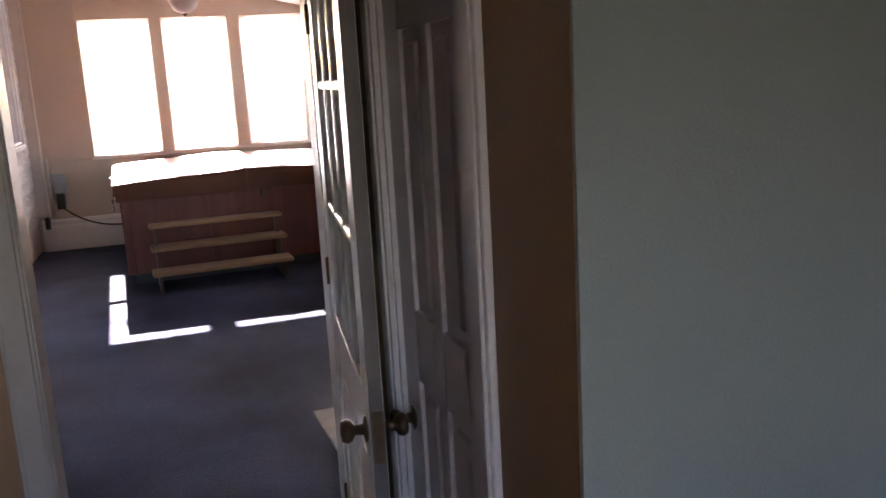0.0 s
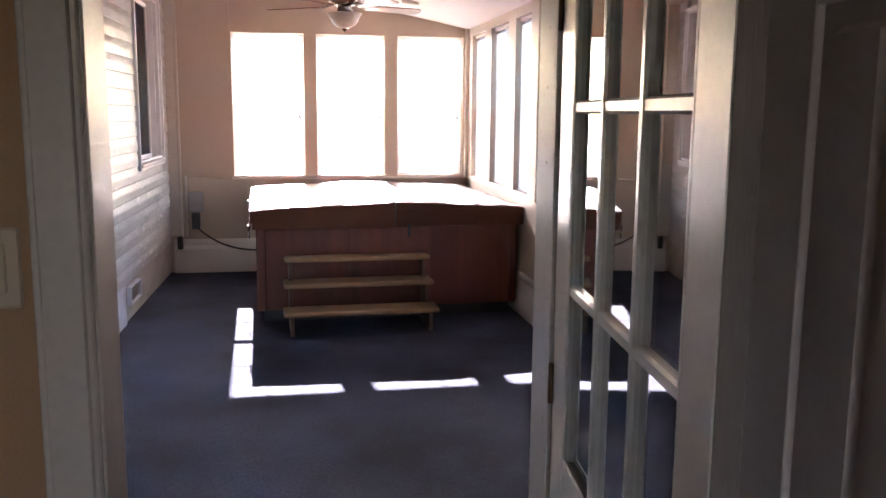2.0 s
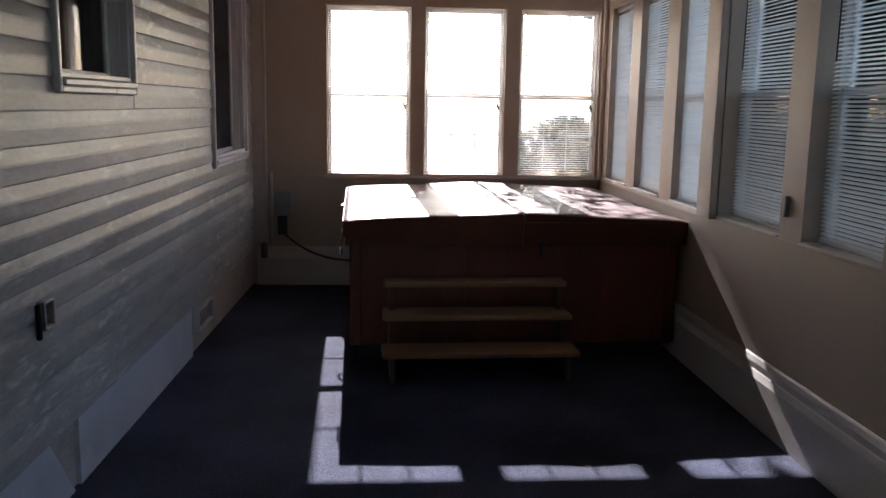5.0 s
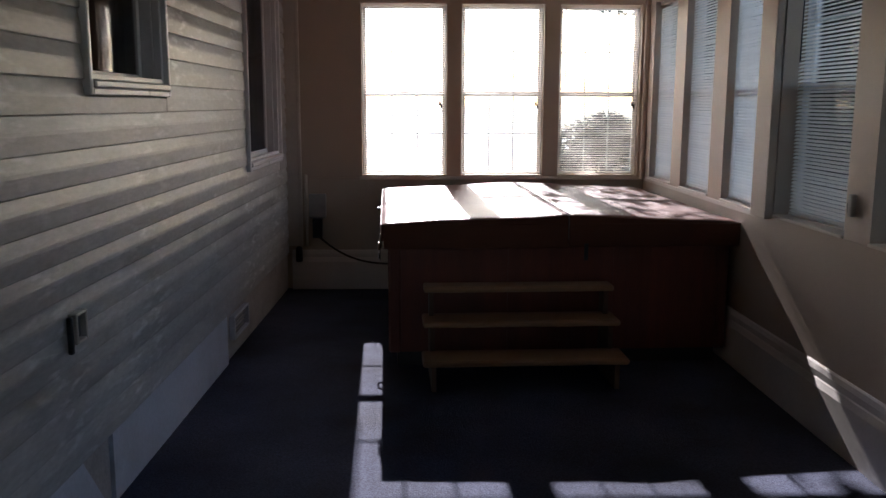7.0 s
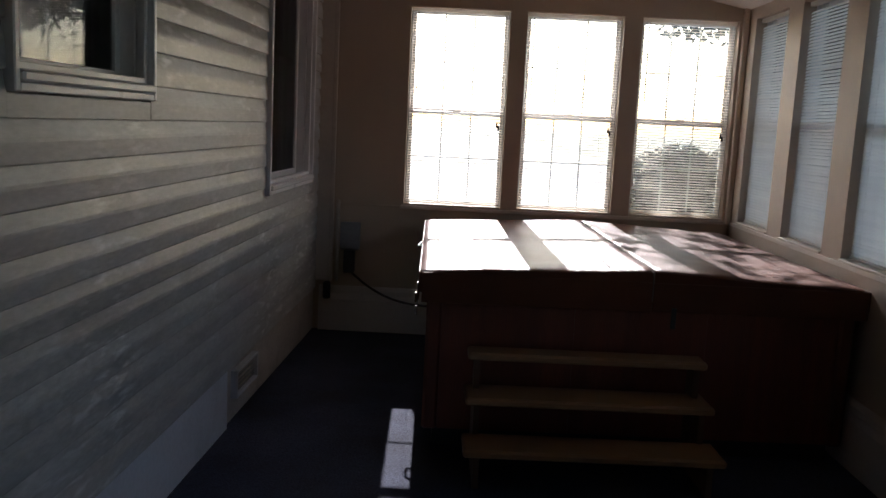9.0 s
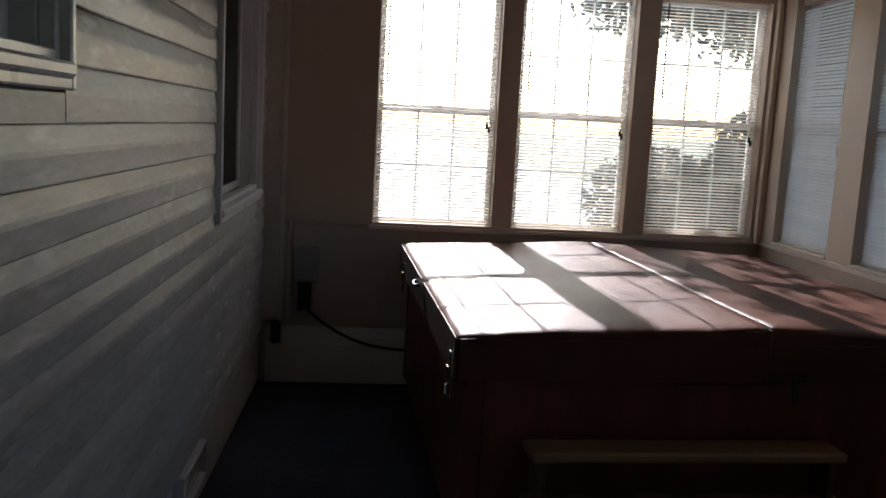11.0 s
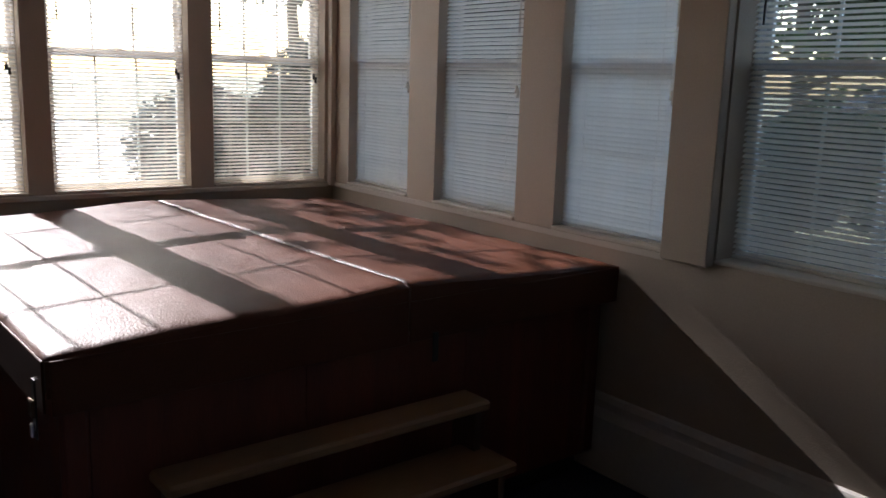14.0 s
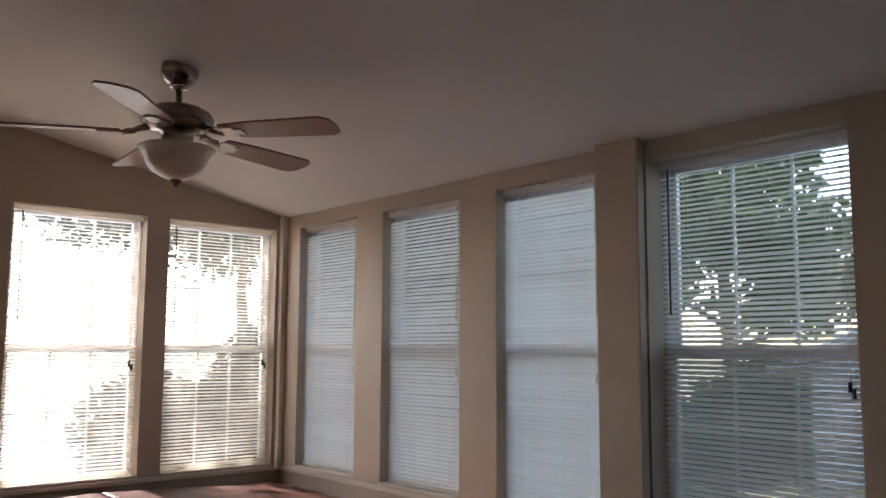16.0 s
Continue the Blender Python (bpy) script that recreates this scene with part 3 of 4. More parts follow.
# skirt hanging over the rim, in separate flaps with open corners
bm = boxes((0.01, FX - 0.003, -0.006, 0.0, -0.045, 0.09), (FX + 0.003, CW - 0.01, -0.006, 0.0, -0.04, 0.09), bev=0.002)
part("skirt", bm, COVER, cover)
part("skirt", boxes((-0.006, 0.0, 0.01, CD - 0.01, -0.04, 0.09), bev=0.002), COVER, cover)
part("skirt", boxes((CW, CW + 0.006, 0.01, CD - 0.01, -0.04, 0.09), bev=0.002), COVER, cover)
bm = bmesh.new()
n = 60
for i in range(n):
    y = CD * (i + 0.5) / n
    z = 0.1365 + 0.004 * noise.noise((FX * 3, y * 3, 1.7))
    box(bm, FX - 0.0035, FX + 0.0035, y - CD / n * 0.32, y + CD / n * 0.32, z - 0.012, z - 0.001 + 0.002 * (i % 2), bev=0.003)
# unseen strip added in the fold to stop sun leaking between the halves
part("fold_light_stop", boxes((FX - 0.0036, FX + 0.0036, 0.015, CD - 0.015, 0.004, 0.118)), DARK, cover)
part("hinge_seam", bm, SEAM, cover, "worn pale fold seam")
for x in (FX + 0.10,):
    part("strap", boxes((x - 0.011, x + 0.011, -0.011, -0.0065, -0.115, -0.02), bev=0.001), DARK, cover, "short dark tie-down strap")
for y in (0.075, CD - 0.30):
    strap = part("strap", boxes((-0.011, -0.0065, y - 0.012, y + 0.012, -0.12, 0.03), bev=0.001), DARK, cover)
    part("buckle", ring_bm(y - 0.019, y + 0.019, -0.062, -0.018, 0.0115, 0.021, 0.009, 0.003), BRONZE, strap, "worn brass buckle", m=pose(0, 0, 0, 0, 0, 90))
    part("buckle_tongue", boxes((-0.022, -0.0115, y - 0.009, y + 0.009, -0.115, -0.078), bev=0.004), CHROME, strap, "bright metal strap end")
part("handle", tube(bmesh.new(), [(-0.006, 1.06, 0.055), (-0.024, 1.075, 0.05), (-0.028, 1.12, 0.048), (-0.024, 1.165, 0.05), (-0.006, 1.18, 0.055)], 0.007, 8), DARK, cover, "black lifting handle")

# ---- steps to the tub ----
steps = thing("spa_steps", "three-tread tan wooden steps standing before the hot tub", "steps", pose(1.038, 4.375, FLZ, 0, 0, 1.6))
SW = 1.08
for k, (y, z, e) in enumerate(((0.0, 0.172, 0.0), (0.175, 0.336, 0.008), (0.30, 0.500, 0.016))):
    w = 0.215 if k < 2 else 0.13
    bm = boxes((e, SW - e, y, y + w, z - 0.034, z), bev=0.009)
    part("tread", bm, STEP, steps)
prof = [(0.03, 0.0), (0.425, 0.0), (0.425, 0.466), (0.315, 0.466), (0.315, 0.302), (0.195, 0.302), (0.195, 0.138), (0.03, 0.138)]
for x0, x1 in ((0.045, 0.07), (SW - 0.07, SW - 0.045)):
    bm = bmesh.new()
    prism(bm, prof, lambda p, k: (x0 if k == 0 else x1, p[0], p[1]))
    part("stringer", bm, STEPSIDE, steps)

# ---- ceiling fan ----
FXY = (1.545, 5.56)
fan = thing("ceiling_fan", "pewter ceiling fan with five brown blades and a frosted bowl light", "ceiling fan", pose(FXY[0], FXY[1], 0))
cz = ceil_z(FXY[0])
part("canopy", lathe(bmesh.new(), [(0.0, 0.03), (0.068, 0.025), (0.068, -0.02), (0.055, -0.052), (0.03, -0.066), (0.0, -0.066)], 28, (0, 0, cz)), PEWTER, fan)
part("canopy_ring", lathe(bmesh.new(), [(0.0, cz - 0.062), (0.034, cz - 0.064), (0.036, cz - 0.072), (0.026, cz - 0.080), (0.0, cz - 0.080)], 24), CHROME, fan, "bright metal ring")
part("downrod", lathe(bmesh.new(), [(0.0125, cz - 0.06), (0.0125, 2.49), (0.022, 2.488), (0.024, 2.47)], 16), PEWTER, fan)
part("motor_housing", lathe(bmesh.new(), [(0.0, 2.492), (0.045, 2.490), (0.088, 2.480), (0.116, 2.462), (0.129, 2.440), (0.127, 2.420), (0.114, 2.404), (0.088, 2.394), (0.06, 2.39), (0.055, 2.36), (0.062, 2.342), (0.0, 2.34)], 36), PEWTER, fan)
part("light_fitter", lathe(bmesh.new(), [(0.0, 2.345), (0.075, 2.343), (0.082, 2.33), (0.07, 2.325), (0.0, 2.325)], 28), PEWTER, fan)
part("bowl", lathe(bmesh.new(), [(0.130, 2.334), (0.138, 2.330), (0.134, 2.322), (0.120, 2.308), (0.113, 2.292), (0.106, 2.272), (0.088, 2.248), (0.060, 2.229), (0.032, 2.217), (0.0, 2.212), (0.03, 2.221), (0.056, 2.233), (0.083, 2.252), (0.101, 2.275), (0.108, 2.294), (0.116, 2.311)], 40), BOWL, fan, "frosted glass light bowl")
part("finial", lathe(bmesh.new(), [(0.0, 2.218), (0.020, 2.215), (0.021, 2.207), (0.009, 2.199), (0.007, 2.192), (0.0, 2.187)], 16), BRONZE, fan)



def blade_bm():
    bm = bmesh.new()
    out = [(0.185, -0.048), (0.30, -0.060), (0.565, -0.068), (0.592, -0.048), (0.60, -0.010), (0.60, 0.010), (0.592, 0.048), (0.565, 0.068), (0.30, 0.060), (0.185, 0.048)]
    prism(bm, out, lambda p, k: (p[0], p[1], 0.0 if k == 0 else 0.007))
    return bm


def iron_bm():
    bm = boxes((0.10, 0.17, -0.016, 0.016, 0.004, 0.012), (0.165, 0.235, -0.04, 0.04, -0.006, -0.0005), (0.225, 0.262, -0.022, 0.022, -0.006, -0.0005), bev=0.003)
    tube(bm, [(0.09, 0, 0.02), (0.12, 0, 0.016), (0.15, 0, 0.0), (0.18, 0, -0.004)], 0.011, 8)
    return bm


blade_me, iron_me = mesh_of("blade", blade_bm(), BLADE), mesh_of("blade_iron", iron_bm(), PEWTER)
for a in (-59, 13, 85, 157, 229):
    m = pose(0, 0, 2.385, 0, 0, a) @ Matrix.Diagonal((1.06, 1.06, 1, 1)) @ pose(0, 0, 0, -10, 1.5, 0)
    b = share("blade", blade_me, fan, m)
    iron = share("blade_iron", iron_me, b, Matrix())
    tagged(b, label="brown wood blade with clipped corners")

# ---- doors ----
def knob(parent, x, z, y0, sign, material=BRONZE):
    bm = lathe(bmesh.new(), [(0.0, 0.0), (0.032, 0.0), (0.033, 0.006), (0.014, 0.01), (0.012, 0.03), (0.026, 0.038), (0.030, 0.05), (0.024, 0.062), (0.0, 0.066)], 20)
    part("door_knob", bm, material, parent, "dark bronze round knob", m=pose(x, y0, z, 90 if sign < 0 else -90, 0, 0))


def glazed_door(m, w=0.895, h=2.08, t=0.036):
    d = thing("door_1", "open white half-glazed door with nine panes", "door", m, kind="structure")
    z0, z1, s = 0.91, 2.01, 0.108
    part("stile", boxes((0, s, 0, t, 0.01, h), bev=0.002), DOORW, d)
    part("stile", boxes((w - s, w, 0, t, 0.01, h), bev=0.002), DOORW, d)
    part("rail", boxes((s, w - s, 0.001, t - 0.001, z1, h - 0.001)), DOORW, d)
    part("rail", boxes((s, w - s, 0.001, t - 0.001, z0 - 0.15, z0)), DOORW, d)
    part("rail", boxes((s, w - s, 0.001, t - 0.001, 0.011, 0.25)), DOORW, d)
    part("rail", boxes((w / 2 - 0.05, w / 2 + 0.05, 0.001, t - 0.001, 0.25, z0 - 0.15)), DOORW, d)
    for x0, x1 in ((s, w / 2 - 0.05), (w / 2 + 0.05, w - s)):
        bm = boxes((x0, x1, 0.012, t - 0.012, 0.25, z0 - 0.15))
        box(bm, x0 + 0.03, x1 - 0.03, 0.005, t - 0.005, 0.28, z0 - 0.18, bev=0.006)
        part("panel", bm, DOORW, d)
    gw, gh = (w - 2 * s), z1 - z0
    for i in range(3):
        for j in range(3):
            p = part("pane", boxes((s + gw * i / 3, s + gw * (i + 1) / 3, t / 2 - 0.002, t / 2 + 0.002, z0 + gh * j / 3, z0 + gh * (j + 1) / 3)), DOORGLASS, d, "clear door glass")
            p.visible_shadow = False
    for i in (1, 2):
        part("glazing_bar", boxes((s + gw * i / 3 - 0.013, s + gw * i / 3 + 0.013, 0.002, t - 0.002, z0, z1), bev=0.005), DOORW, d)
        part("glazing_bar", boxes((s, w - s, 0.004, t - 0.004, z0 + gh * i / 3 - 0.013, z0 + gh * i / 3 + 0.013), bev=0.005), DOORW, d)
    bm = bmesh.new()
    for y0, y1 in ((0.0, 0.007), (t - 0.007, t)):
        for r in ((s, s + 0.012, y0, y1, z0, z1), (w - s - 0.012, w - s, y0, y1, z0, z1), (s, w - s, y0, y1, z0, z0 + 0.012), (s, w - s, y0, y1, z1 - 0.012, z1)):
            box(bm, *r, bev=0.003)
    part("glazing_bead", bm, DOORW, d)
    knob(d, w - 0.065, 0.832, 0.0, -1), knob(d, w - 0.065, 0.832, t, 1)
    part("door_edge", boxes((w + 0.0002, w + 0.0022, 0.0015, t - 0.0015, 0.012, h - 0.002)), DOOREDGE, d, "thin dark strip on the door edge")
    part("latch_plate", boxes((w + 0.0023, w + 0.004, 0.006, t - 0.006, 0.77, 0.90)), BRONZE, d)
    for z in (0.2, 1.0, 1.8):
        part("hinge", tube(bmesh.new(), [(-0.006, -0.004, z), (-0.006, -0.004, z + 0.09)], 0.006, 8), BRONZE, d)
    return d


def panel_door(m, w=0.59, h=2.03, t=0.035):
    d = thing("door_2", "closed white four-panel closet door, its paint darkened for the dim hall", "door", m, kind="structure")
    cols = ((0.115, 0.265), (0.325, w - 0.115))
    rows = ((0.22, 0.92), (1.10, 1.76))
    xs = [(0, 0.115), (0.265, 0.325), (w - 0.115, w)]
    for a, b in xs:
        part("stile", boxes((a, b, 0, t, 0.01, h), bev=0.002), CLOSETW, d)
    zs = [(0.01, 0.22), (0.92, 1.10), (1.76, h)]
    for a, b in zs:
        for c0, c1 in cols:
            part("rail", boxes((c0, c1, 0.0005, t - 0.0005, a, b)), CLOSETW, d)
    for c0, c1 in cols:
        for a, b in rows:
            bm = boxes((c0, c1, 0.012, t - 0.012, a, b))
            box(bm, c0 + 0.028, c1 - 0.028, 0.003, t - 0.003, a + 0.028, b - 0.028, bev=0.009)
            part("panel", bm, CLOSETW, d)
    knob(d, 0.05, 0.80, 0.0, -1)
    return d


glazed_door(pose(1.634, BY - 0.012, HZ, 0, 0, -96.5))
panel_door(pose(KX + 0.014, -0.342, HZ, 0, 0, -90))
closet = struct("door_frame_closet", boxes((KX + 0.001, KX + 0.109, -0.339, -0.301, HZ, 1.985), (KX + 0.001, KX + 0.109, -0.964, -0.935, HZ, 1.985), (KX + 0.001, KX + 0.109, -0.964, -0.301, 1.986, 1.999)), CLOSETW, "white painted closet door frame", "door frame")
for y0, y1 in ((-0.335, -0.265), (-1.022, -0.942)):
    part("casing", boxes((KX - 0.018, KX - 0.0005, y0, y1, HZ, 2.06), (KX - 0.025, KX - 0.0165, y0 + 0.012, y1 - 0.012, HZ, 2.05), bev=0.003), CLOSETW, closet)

# light switch in the hall
sw = thing("light_switch", "ivory double rocker light switch on the tan wall", "light switch", pose(0.634, AY0, 1.308))
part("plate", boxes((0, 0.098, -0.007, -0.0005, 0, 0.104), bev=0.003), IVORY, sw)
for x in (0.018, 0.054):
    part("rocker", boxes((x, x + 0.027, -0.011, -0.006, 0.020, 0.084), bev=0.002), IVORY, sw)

# ---- fittings on the house wall ----
for y0, y1, z0, z1 in HW:
    k = number
    number += 1
    w, h = y1 - y0, z1 - z0
    at = HOUSE @ pose(-0.035, y0, z0, 0, 0, 90)
    win = thing("window_%d" % k, "old house window in a white frame with dark glass", "window", at, kind="structure")
    # local x runs along the wall, local y points into the house
    part("window_frame", ring_bm(0.0, w, 0.0, h, 0.0, 0.12, 0.04, 0.004), VINYL, win)
    part("trim", ring_bm(-0.006, w + 0.006, -0.006, h, -0.056, -0.0005, 0.024, 0.004), VINYL, win)
    part("inner_trim", ring_bm(0.020, w - 0.020, 0.048, h - 0.02, -0.034, -0.0008, 0.020, 0.003), VINYL, win)
    part("window_sill", boxes((0.019, w - 0.019, -0.066, 0.05, 0.018, 0.046), bev=0.006), VINYL, win)
    sash = part("sash", ring_bm(0.04, w - 0.04, 0.05, h - 0.04, 0.05, 0.08, 0.035), VINYL, win)
    part("pane", boxes((0.075, w - 0.075, 0.062, 0.066, 0.085, h - 0.075)), OLDGLASS, sash, "dark window glass")
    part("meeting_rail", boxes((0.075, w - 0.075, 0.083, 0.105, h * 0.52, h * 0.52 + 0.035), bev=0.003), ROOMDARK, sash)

# outdoor outlet with an open flip cover
out = thing("outdoor_outlet", "small grey outdoor outlet with its flip cover open", "electrical outlet", HOUSE @ pose(0.0, 2.80, 0.792))
part("box", ring_bm(0.0, 0.085, -0.03, 0.07, -0.028, 0.02, 0.010, 0.003), PIPE, out, m=pose(0, 0, 0, 0, 0, 90))
part("socket", boxes((0.004, 0.008, 0.012, 0.073, -0.018, 0.058), bev=0.001), DARK, out, "black socket face")
part("flip_cover", boxes((0.004, 0.022, -0.028, -0.010, -0.055, 0.066), bev=0.004), DARK, out)

# foundation boards and vent
for outline in ([(1.2, FLZ), (3.13, FLZ), (2.90, 0.34), (1.2, 0.34)], [(3.19, FLZ), (4.93, FLZ), (4.93, 0.34), (3.19, 0.34)]):
    bm = bmesh.new()
    prism(bm, outline, lambda p, k: (-0.0215 if k == 0 else -0.004, p[0], p[1]))
    tagged(new("foundation_board", mesh_of("foundation_board", bm, SKIRT)), "pale painted board standing against the foundation", "board", "boards along the foundation").matrix_world = FOOTING
vent = thing("foundation_vent", "pale metal foundation vent with dark louvres", "vent", FOOTING @ pose(-0.0225, 5.04, 0.155))
part("rim", ring_bm(0.0, 0.38, 0.0, 0.14, -0.035, 0.0, 0.014), SKIRT, vent, m=pose(0, 0, 0, 0, 0, 90))
for i in range(5):
    part("louvre", boxes((0.014, 0.366, -0.012, -0.008, 0, 0.018)), GREYMETAL, vent, m=pose(0, 0, 0.016 + 0.024 * i, 0, 0, 90) @ pose(0, 0, 0, 25, 0, 0))

# spa disconnect, conduit and cable on the far wall
disc = thing("spa_disconnect", "grey spa disconnect box on the beige wall", "electrical box", pose(0.172, FY, 0.487))
part("enclosure", boxes((0.0, 0.125, -0.085, -0.001, 0.14, 0.33), bev=0.006), GREYMETAL, disc)
part("enclosure_lid", boxes((-0.004, 0.129, -0.093, -0.0855, 0.15, 0.336), bev=0.003), GREYMETAL, disc)
part("lower_box", boxes((0.02, 0.095, -0.07, -0.001, -0.02, 0.135), bev=0.005), DARK, disc, "black lower box")
tagged(new("conduit", mesh_of("conduit", tube(bmesh.new(), [(0.143, 6.955, 0.40), (0.143, 6.955, 0.97)], 0.013, 10), PIPE)), "cream painted conduit rising beside the siding", "conduit")
pts = []
for i in range(15):
    s = i / 14
    pts.append((0.235 + 0.60 * s, 6.94 - 0.05 * s, 0.485 - 0.22 * (1 - (1 - s) ** 2.6) + 0.0 * s))
tagged(new("power_cable", mesh_of("power_cable", tube(bmesh.new(), pts, 0.009, 8), CABLE)), "dark power cable sagging from the box to the hot tub", "cable")

# alarm contacts on the window posts
for y, z in ((3.70, 1.06), (2.845, 1.15)):
    s = thing("window_sensor", "small white alarm sensor on a window post", "sensor", pose(RX, y - 0.095, z), "sensors on the window posts")
    part("housing", boxes((-0.024, -0.0005, 0.03, 0.062, 0.0, 0.095), bev=0.004), SENSOR, s)
    part("magnet", boxes((-0.018, -0.0005, 0.068, 0.078, 0.01, 0.06), bev=0.003), DARK, s, "dark magnet strip")

# black plug added in place of the dark gap under the corner trim
plug = thing("trim_gap_plug", "black plug standing in for the dark gap under the corner trim", "cable fitting", pose(0.078, 6.955, 0.275))
part("body", lathe(bmesh.new(), [(0.0, 0.0), (0.024, 0.0), (0.027, 0.01), (0.027, 0.105), (0.02, 0.12), (0.0, 0.124)], 14), DARK, plug)

# ceiling disc
sx, sy = 2.15, 6.15
det = thing("smoke_detector", "flat round white smoke detector on the sloping ceiling", "smoke detector", pose(sx, sy, ceil_z(sx), 0, math.degrees(math.atan(CSLOPE)), 0))
part("body", lathe(bmesh.new(), [(0.0, 0.0), (0.075, 0.0), (0.078, -0.012), (0.068, -0.03), (0.03, -0.036), (0.0, -0.036)], 28), PLATE, det)

# floor mat beside the doorway
bm = boxes((0, 0.55, 0, 0.85, 0.0, 0.012), bev=0.004)
tagged(new("door_mat", mesh_of("door_mat", bm, MATW)), "pale woven mat lying on the blue carpet", "mat").matrix_world = pose(1.735, 0.62, FLZ, 0, 0, 1.5)

# ---- outdoors ----
bm = bmesh.new()
bm.faces.new([bm.verts.new(v) for v in ((-900, -900, -0.55), (900, -900, -0.55), (900, 900, -0.55), (-900, 900, -0.55))])
struct("ground", bm, GRASS, "lawn around the house reaching the horizon, its colour lightened for glare", "ground")


def leaf_cloud(name, centres, per, leaf, parent, seed, green=LEAF):
    rng = np.random.default_rng(seed)
    verts, faces = [], []
    for (cx, cy, cz_, r) in centres:
        d = rng.normal(size=(per, 3))
        d /= np.linalg.norm(d, axis=1)[:, None]
        rad = r * rng.uniform(0.25, 1.0, per) ** 0.5
        c = np.array([cx, cy, cz_]) + d * rad[:, None] * np.array([1, 1, 0.8])
        u = rng.normal(size=(per, 3))
        u /= np.linalg.norm(u, axis=1)[:, None]
        v = np.cross(u, rng.normal(size=(per, 3)))
        v /= np.linalg.norm(v, axis=1)[:, None]
        s = leaf * rng.uniform(0.6, 1.4, per)[:, None]
        q = np.stack([c - u * s, c + v * s * 0.5, c + u * s, c - v * s * 0.5], axis=1)
        k = len(verts)
        verts.extend(q.reshape(-1, 3).tolist())
        faces.extend([(k + 4 * i, k + 4 * i + 1, k + 4 * i + 2, k + 4 * i + 3) for i in range(per)])
    me = bpy.data.meshes.new(name)
    me.from_pydata(verts, [], faces)
    me.materials.append(green)
    ob = new(name, me)
    ob.parent = parent
    return tagged(ob, kind="stuff")


def tree(x, y, height, spread, seed, dense=260, leaf=0.13, low=0.3, green=LEAF, cone=False):
    rng = random.Random(seed)
    t = thing("tree", "blue-green conifer standing beside the drive" if cone else "leafy green tree standing on the lawn", "tree", pose(x, y, -0.55), "trees round the house")
    bm = tube(bmesh.new(), [(0, 0, 0), (0.05, 0.02, height * 0.25), (-0.05, 0.06, height * 0.5), (0.04, 0, height * 0.85)], height * 0.028, 10, height * 0.006)
    clumps = []
    for i in range(34 if cone else 16):
        a, z = rng.uniform(0, 6.28), height * rng.uniform(low, 0.8)
        r = spread * rng.uniform(0.5, 1.0) * ((1.05 - z / height) if cone else (1 - 0.45 * abs(z / height - 0.5)))
        tip = (r * math.cos(a), r * math.sin(a), z + height * rng.uniform(0.02, 0.16))
        mid = (tip[0] * 0.45, tip[1] * 0.45, z + height * 0.03)
        tube(bm, [(0, 0, z * 0.92), mid, tip], height * 0.008, 6, height * 0.002)
        for f in (0.55, 0.8, 1.0):
            clumps.append((tip[0] * f, tip[1] * f, z + (tip[2] - z) * f + rng.uniform(-0.2, 0.3), spread * rng.uniform(0.16, 0.34) * (0.7 if cone else 1)))
    clumps.append((0, 0, height * 0.92, spread * (0.18 if cone else 0.4)))
    part("trunk", bm, BARK, t)
    leaf_cloud("crown", clumps, dense, leaf, t, seed, green)
    return t


tree(14.0, 10.8, 7.4, 3.0, 3, dense=120)
tree(11.5, 13.5, 9.0, 3.6, 5, dense=130)
tree(19.0, 2.5, 5.0, 2.6, 11)
tree(19.5, 8.4, 5.6, 2.4, 13)
tree(17.0, 17.0, 11.0, 4.5, 21)
# tree added so that its high crown shades the back right of the cover
tree(6.85, 15.0, 6.15, 5.6, 23, dense=560, leaf=0.10, low=0.68, green=FIR)



def bush(x, y, height, spread, seed, green=LEAF, per=330, leaf=0.07):
    rng = random.Random(seed)
    b = thing("bush", "rounded green garden bush on the lawn", "bush", pose(x, y, -0.55), "bushes in the yard")
    bm = bmesh.new()
    clumps = []
    for i in range(16):
        a, r = rng.uniform(0, 6.28), spread * rng.uniform(0.2, 0.75)
        tip = (r * math.cos(a), r * math.sin(a), height * rng.uniform(0.16, 0.8))
        tube(bm, [(0, 0, 0), (tip[0] * 0.4, tip[1] * 0.4, tip[2] * 0.6), tip], 0.018, 5, 0.005)
        clumps.append((*tip, spread * rng.uniform(0.3, 0.5)))
    part("stems", bm, BARK, b)
    leaf_cloud("leaves", clumps, per, leaf, b, seed, green)
    return b


bush(3.80, 9.1, 2.95, 1.30, 41, FIR, 2200, 0.05)
bush(2.98, 8.9, 1.95, 0.70, 43, FIR, 1200, 0.045)
bush(5.10, 9.5, 2.75, 1.15, 42, FIR, 1500, 0.05)
bush(11.2, 7.7, 2.2, 1.1, 31)
bush(11.4, 9.2, 2.3, 1.2, 32)
bush(11.0, 10.8, 2.2, 1.2, 33)
bush(11.3, 12.4, 2.4, 1.3, 34)

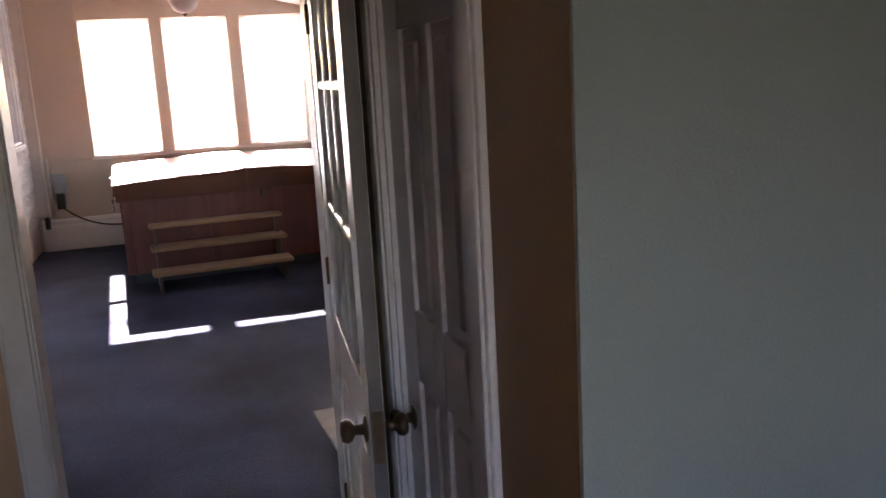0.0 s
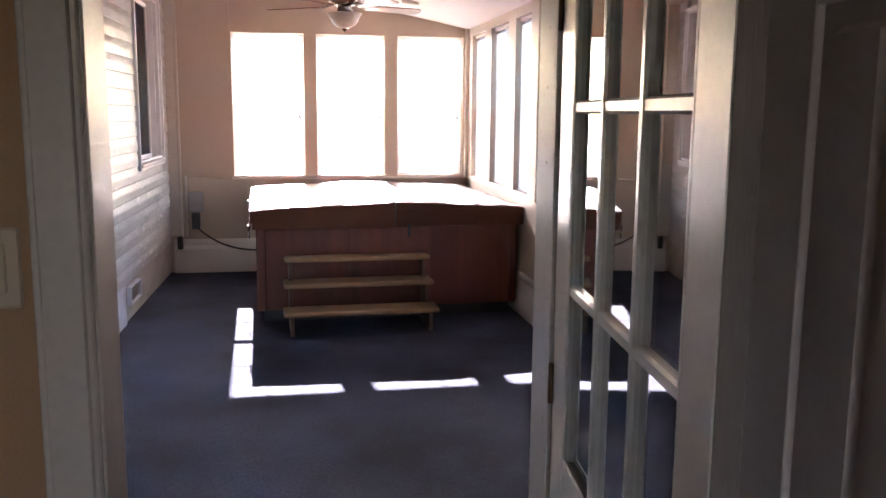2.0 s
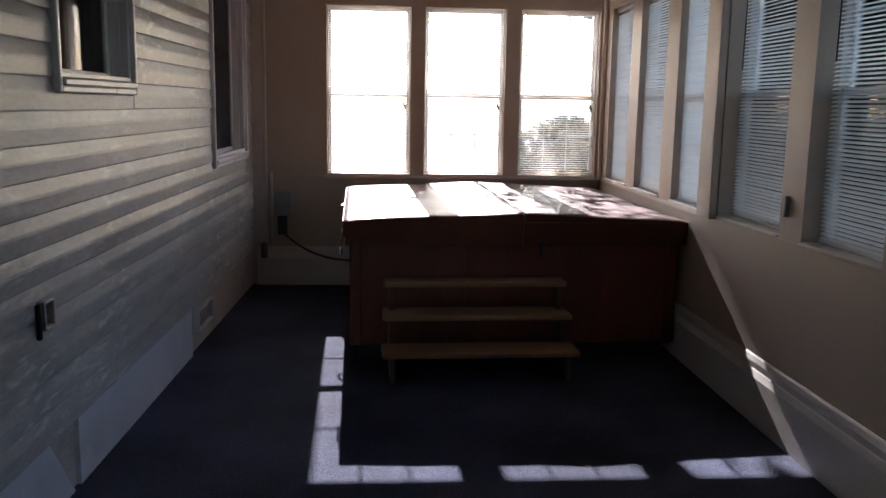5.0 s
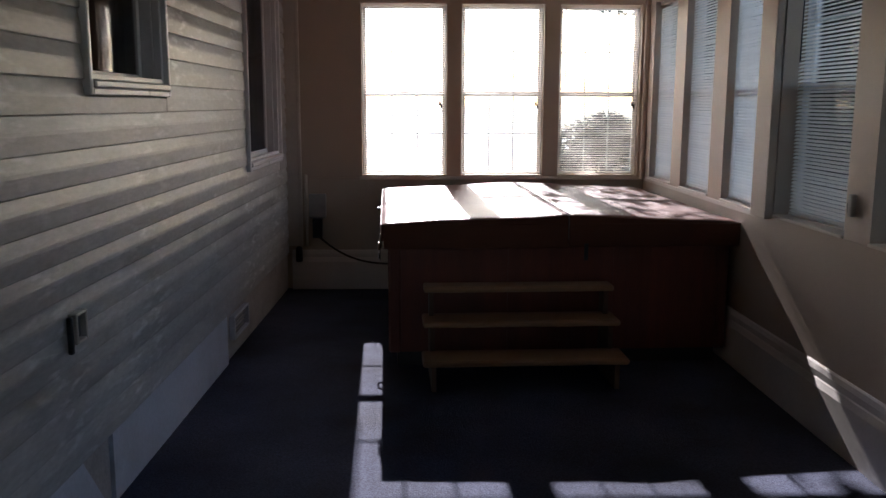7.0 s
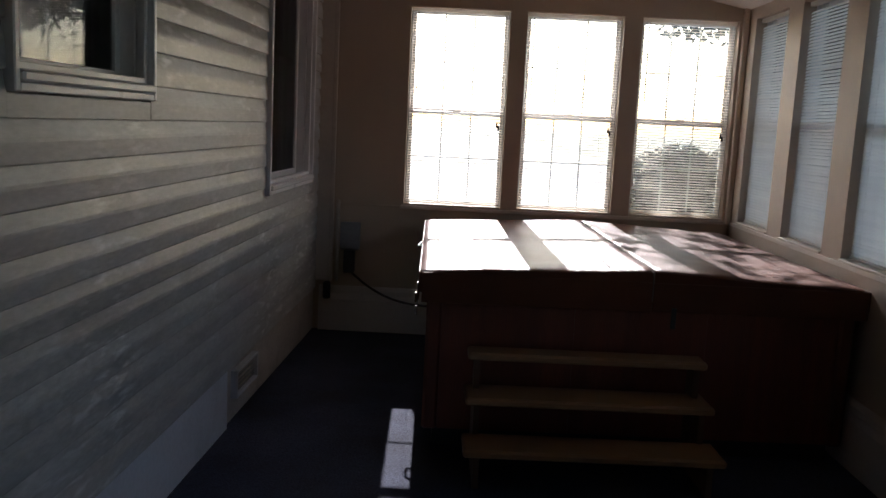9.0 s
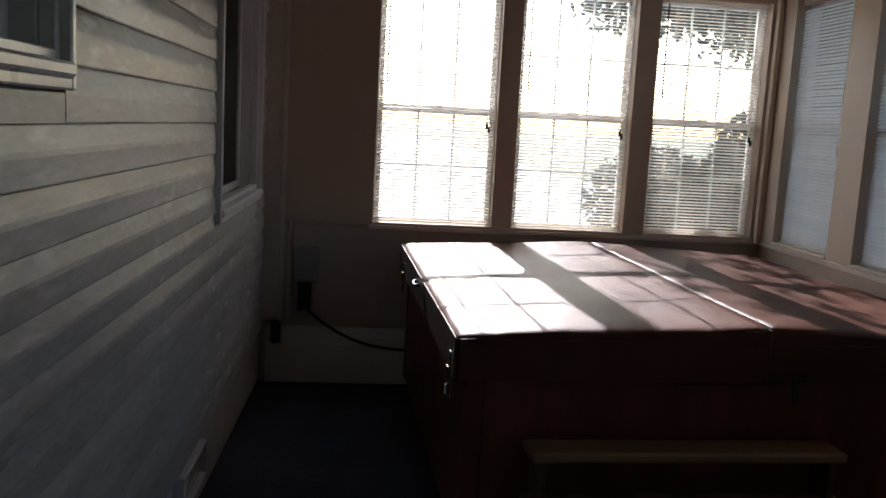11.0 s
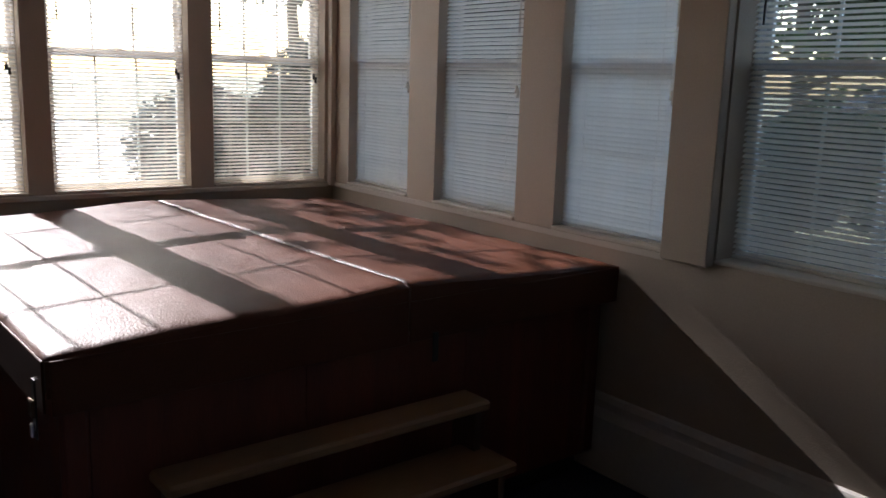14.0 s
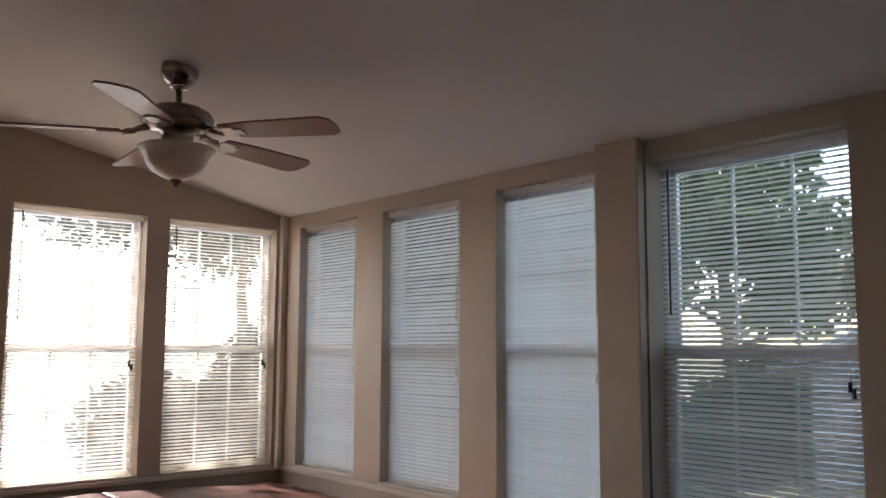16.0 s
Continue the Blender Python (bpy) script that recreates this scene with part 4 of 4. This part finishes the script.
# white garage beyond the windows
gar = thing("garage", "white lap-sided garage with a pale shingle roof", "garage", pose(8.6, 3.1, -0.55))
GW_, GL_, GH_ = 5.0, 3.6, 2.02
bm = bmesh.new()
prism(bm, [(0, 0), (GL_, 0), (GL_, GH_), (GL_ / 2, GH_ + 0.75), (0, GH_)], lambda p, k: (GW_ * k, p[0], p[1]))
part("wall", bm, GARAGE, gar)
for i in range(14):
    part("siding_board", boxes((-0.02, -0.001, 0.06, GL_ - 0.06, 0.02 + 0.142 * i, 0.02 + 0.142 * i + 0.136), bev=0.003), GARAGE, gar)
for s in (0, 1):
    bm = bmesh.new()
    e = 0.3
    sl = 0.75 / (GL_ / 2)
    ya, za = (-e, GH_ - e * sl) if s == 0 else (GL_ + e, GH_ - e * sl)
    prism(bm, [(ya, za + 0.02), (GL_ / 2, GH_ + 0.77), (GL_ / 2, GH_ + 0.85), (ya, za + 0.10)], lambda p, k: (-0.3 if k == 0 else GW_ + 0.3, p[0], p[1]))
    part("roof", bm, SHINGLE, gar)
gd = part("garage_window", ring_bm(0.0, 0.7, 0.0, 0.8, 0.0, 0.04, 0.06), VINYL, gar, m=pose(-0.03, 2.4, 1.0, 0, 0, -90))
part("pane", boxes((0.06, 0.64, 0.015, 0.025, 0.06, 0.74)), DARK, gd)

post = thing("porch_post", "grey square post standing before the garage", "post", pose(8.1, 5.0, -0.55))
part("shaft", boxes((0, 0.16, 0, 0.22, 0, 2.35), bev=0.008), FENCE, post)
part("cap", boxes((-0.03, 0.19, -0.03, 0.25, 2.35, 2.41), bev=0.008), FENCE, post)
# bright ground added so that the far windows look out on white
bm = boxes((-14.0, 3.0, 7.6, 150.0, -0.6, -0.5), bev=0.01)
struct("pavement", bm, CONCRETE, "pale concrete ground added to whiten the view from the far windows", "pavement")
# yard widened up to the house to bounce light onto the side blinds
struct("pavement_side", boxes((3.1, 10.2, -4.0, 8.0, -0.6, -0.503), (5.2, 10.2, 8.004, 150.0, -0.6, -0.503), bev=0.01), CONCRETE, "pale concrete yard beside the garage, widened to bounce light at the blinds", "pavement")
struct("pavement_back", boxes((3.004, 5.196, 10.4, 150.0, -0.6, -0.5), bev=0.01), CONCRETE, "pale concrete ground added behind the small tree to whiten the view", "pavement")

# ---- lap siding, board by board ----
EXPO = 0.114


def lap_mesh(length):
    bm = bmesh.new()
    prof = [(-0.034, 0.0), (-0.004, 0.0), (-0.001, 0.002), (0.0, 0.005), (0.0, 0.056), (-0.0012, 0.068), (-0.0046, 0.085), (-0.0098, EXPO), (-0.0112, EXPO + 0.012), (-0.034, EXPO + 0.012)]
    prism(bm, prof, lambda p, k: (p[0], length * k, p[1]))
    return mesh_of("siding_board", bm, SIDING)


laps = {}
# short boards under the two windows, cut off at the sill
for y0, y1, z0, z1 in HW:
    low = 0.345 + EXPO * int((z0 - 0.012 - 0.345) / EXPO)
    if z0 - 0.010 - low > 0.012:
        part("siding_board", boxes((-0.034, -0.001, y0 - 0.0075, y1 + 0.0075, low, z0 - 0.010), bev=0.002), SIDING, wall_house)
z = 0.345
while z < 2.52:
    runs = [(0.57, 6.955)]
    for y0, y1, z0, z1 in HW:
        if z + EXPO > z0 and z < z1:
            nxt = []
            for a, b in runs:
                if a < y0 < b:
                    nxt += [(a, y0 - 0.008), (y1 + 0.008, b)]
                else:
                    nxt.append((a, b))
            runs = nxt
    for a, b in runs:
        key = round(b - a, 3)
        if key not in laps:
            laps[key] = lap_mesh(b - a)
        share("siding_board", laps[key], wall_house, pose(0, a, z, 0, random.uniform(-0.6, 0.6), 0))
    z += EXPO
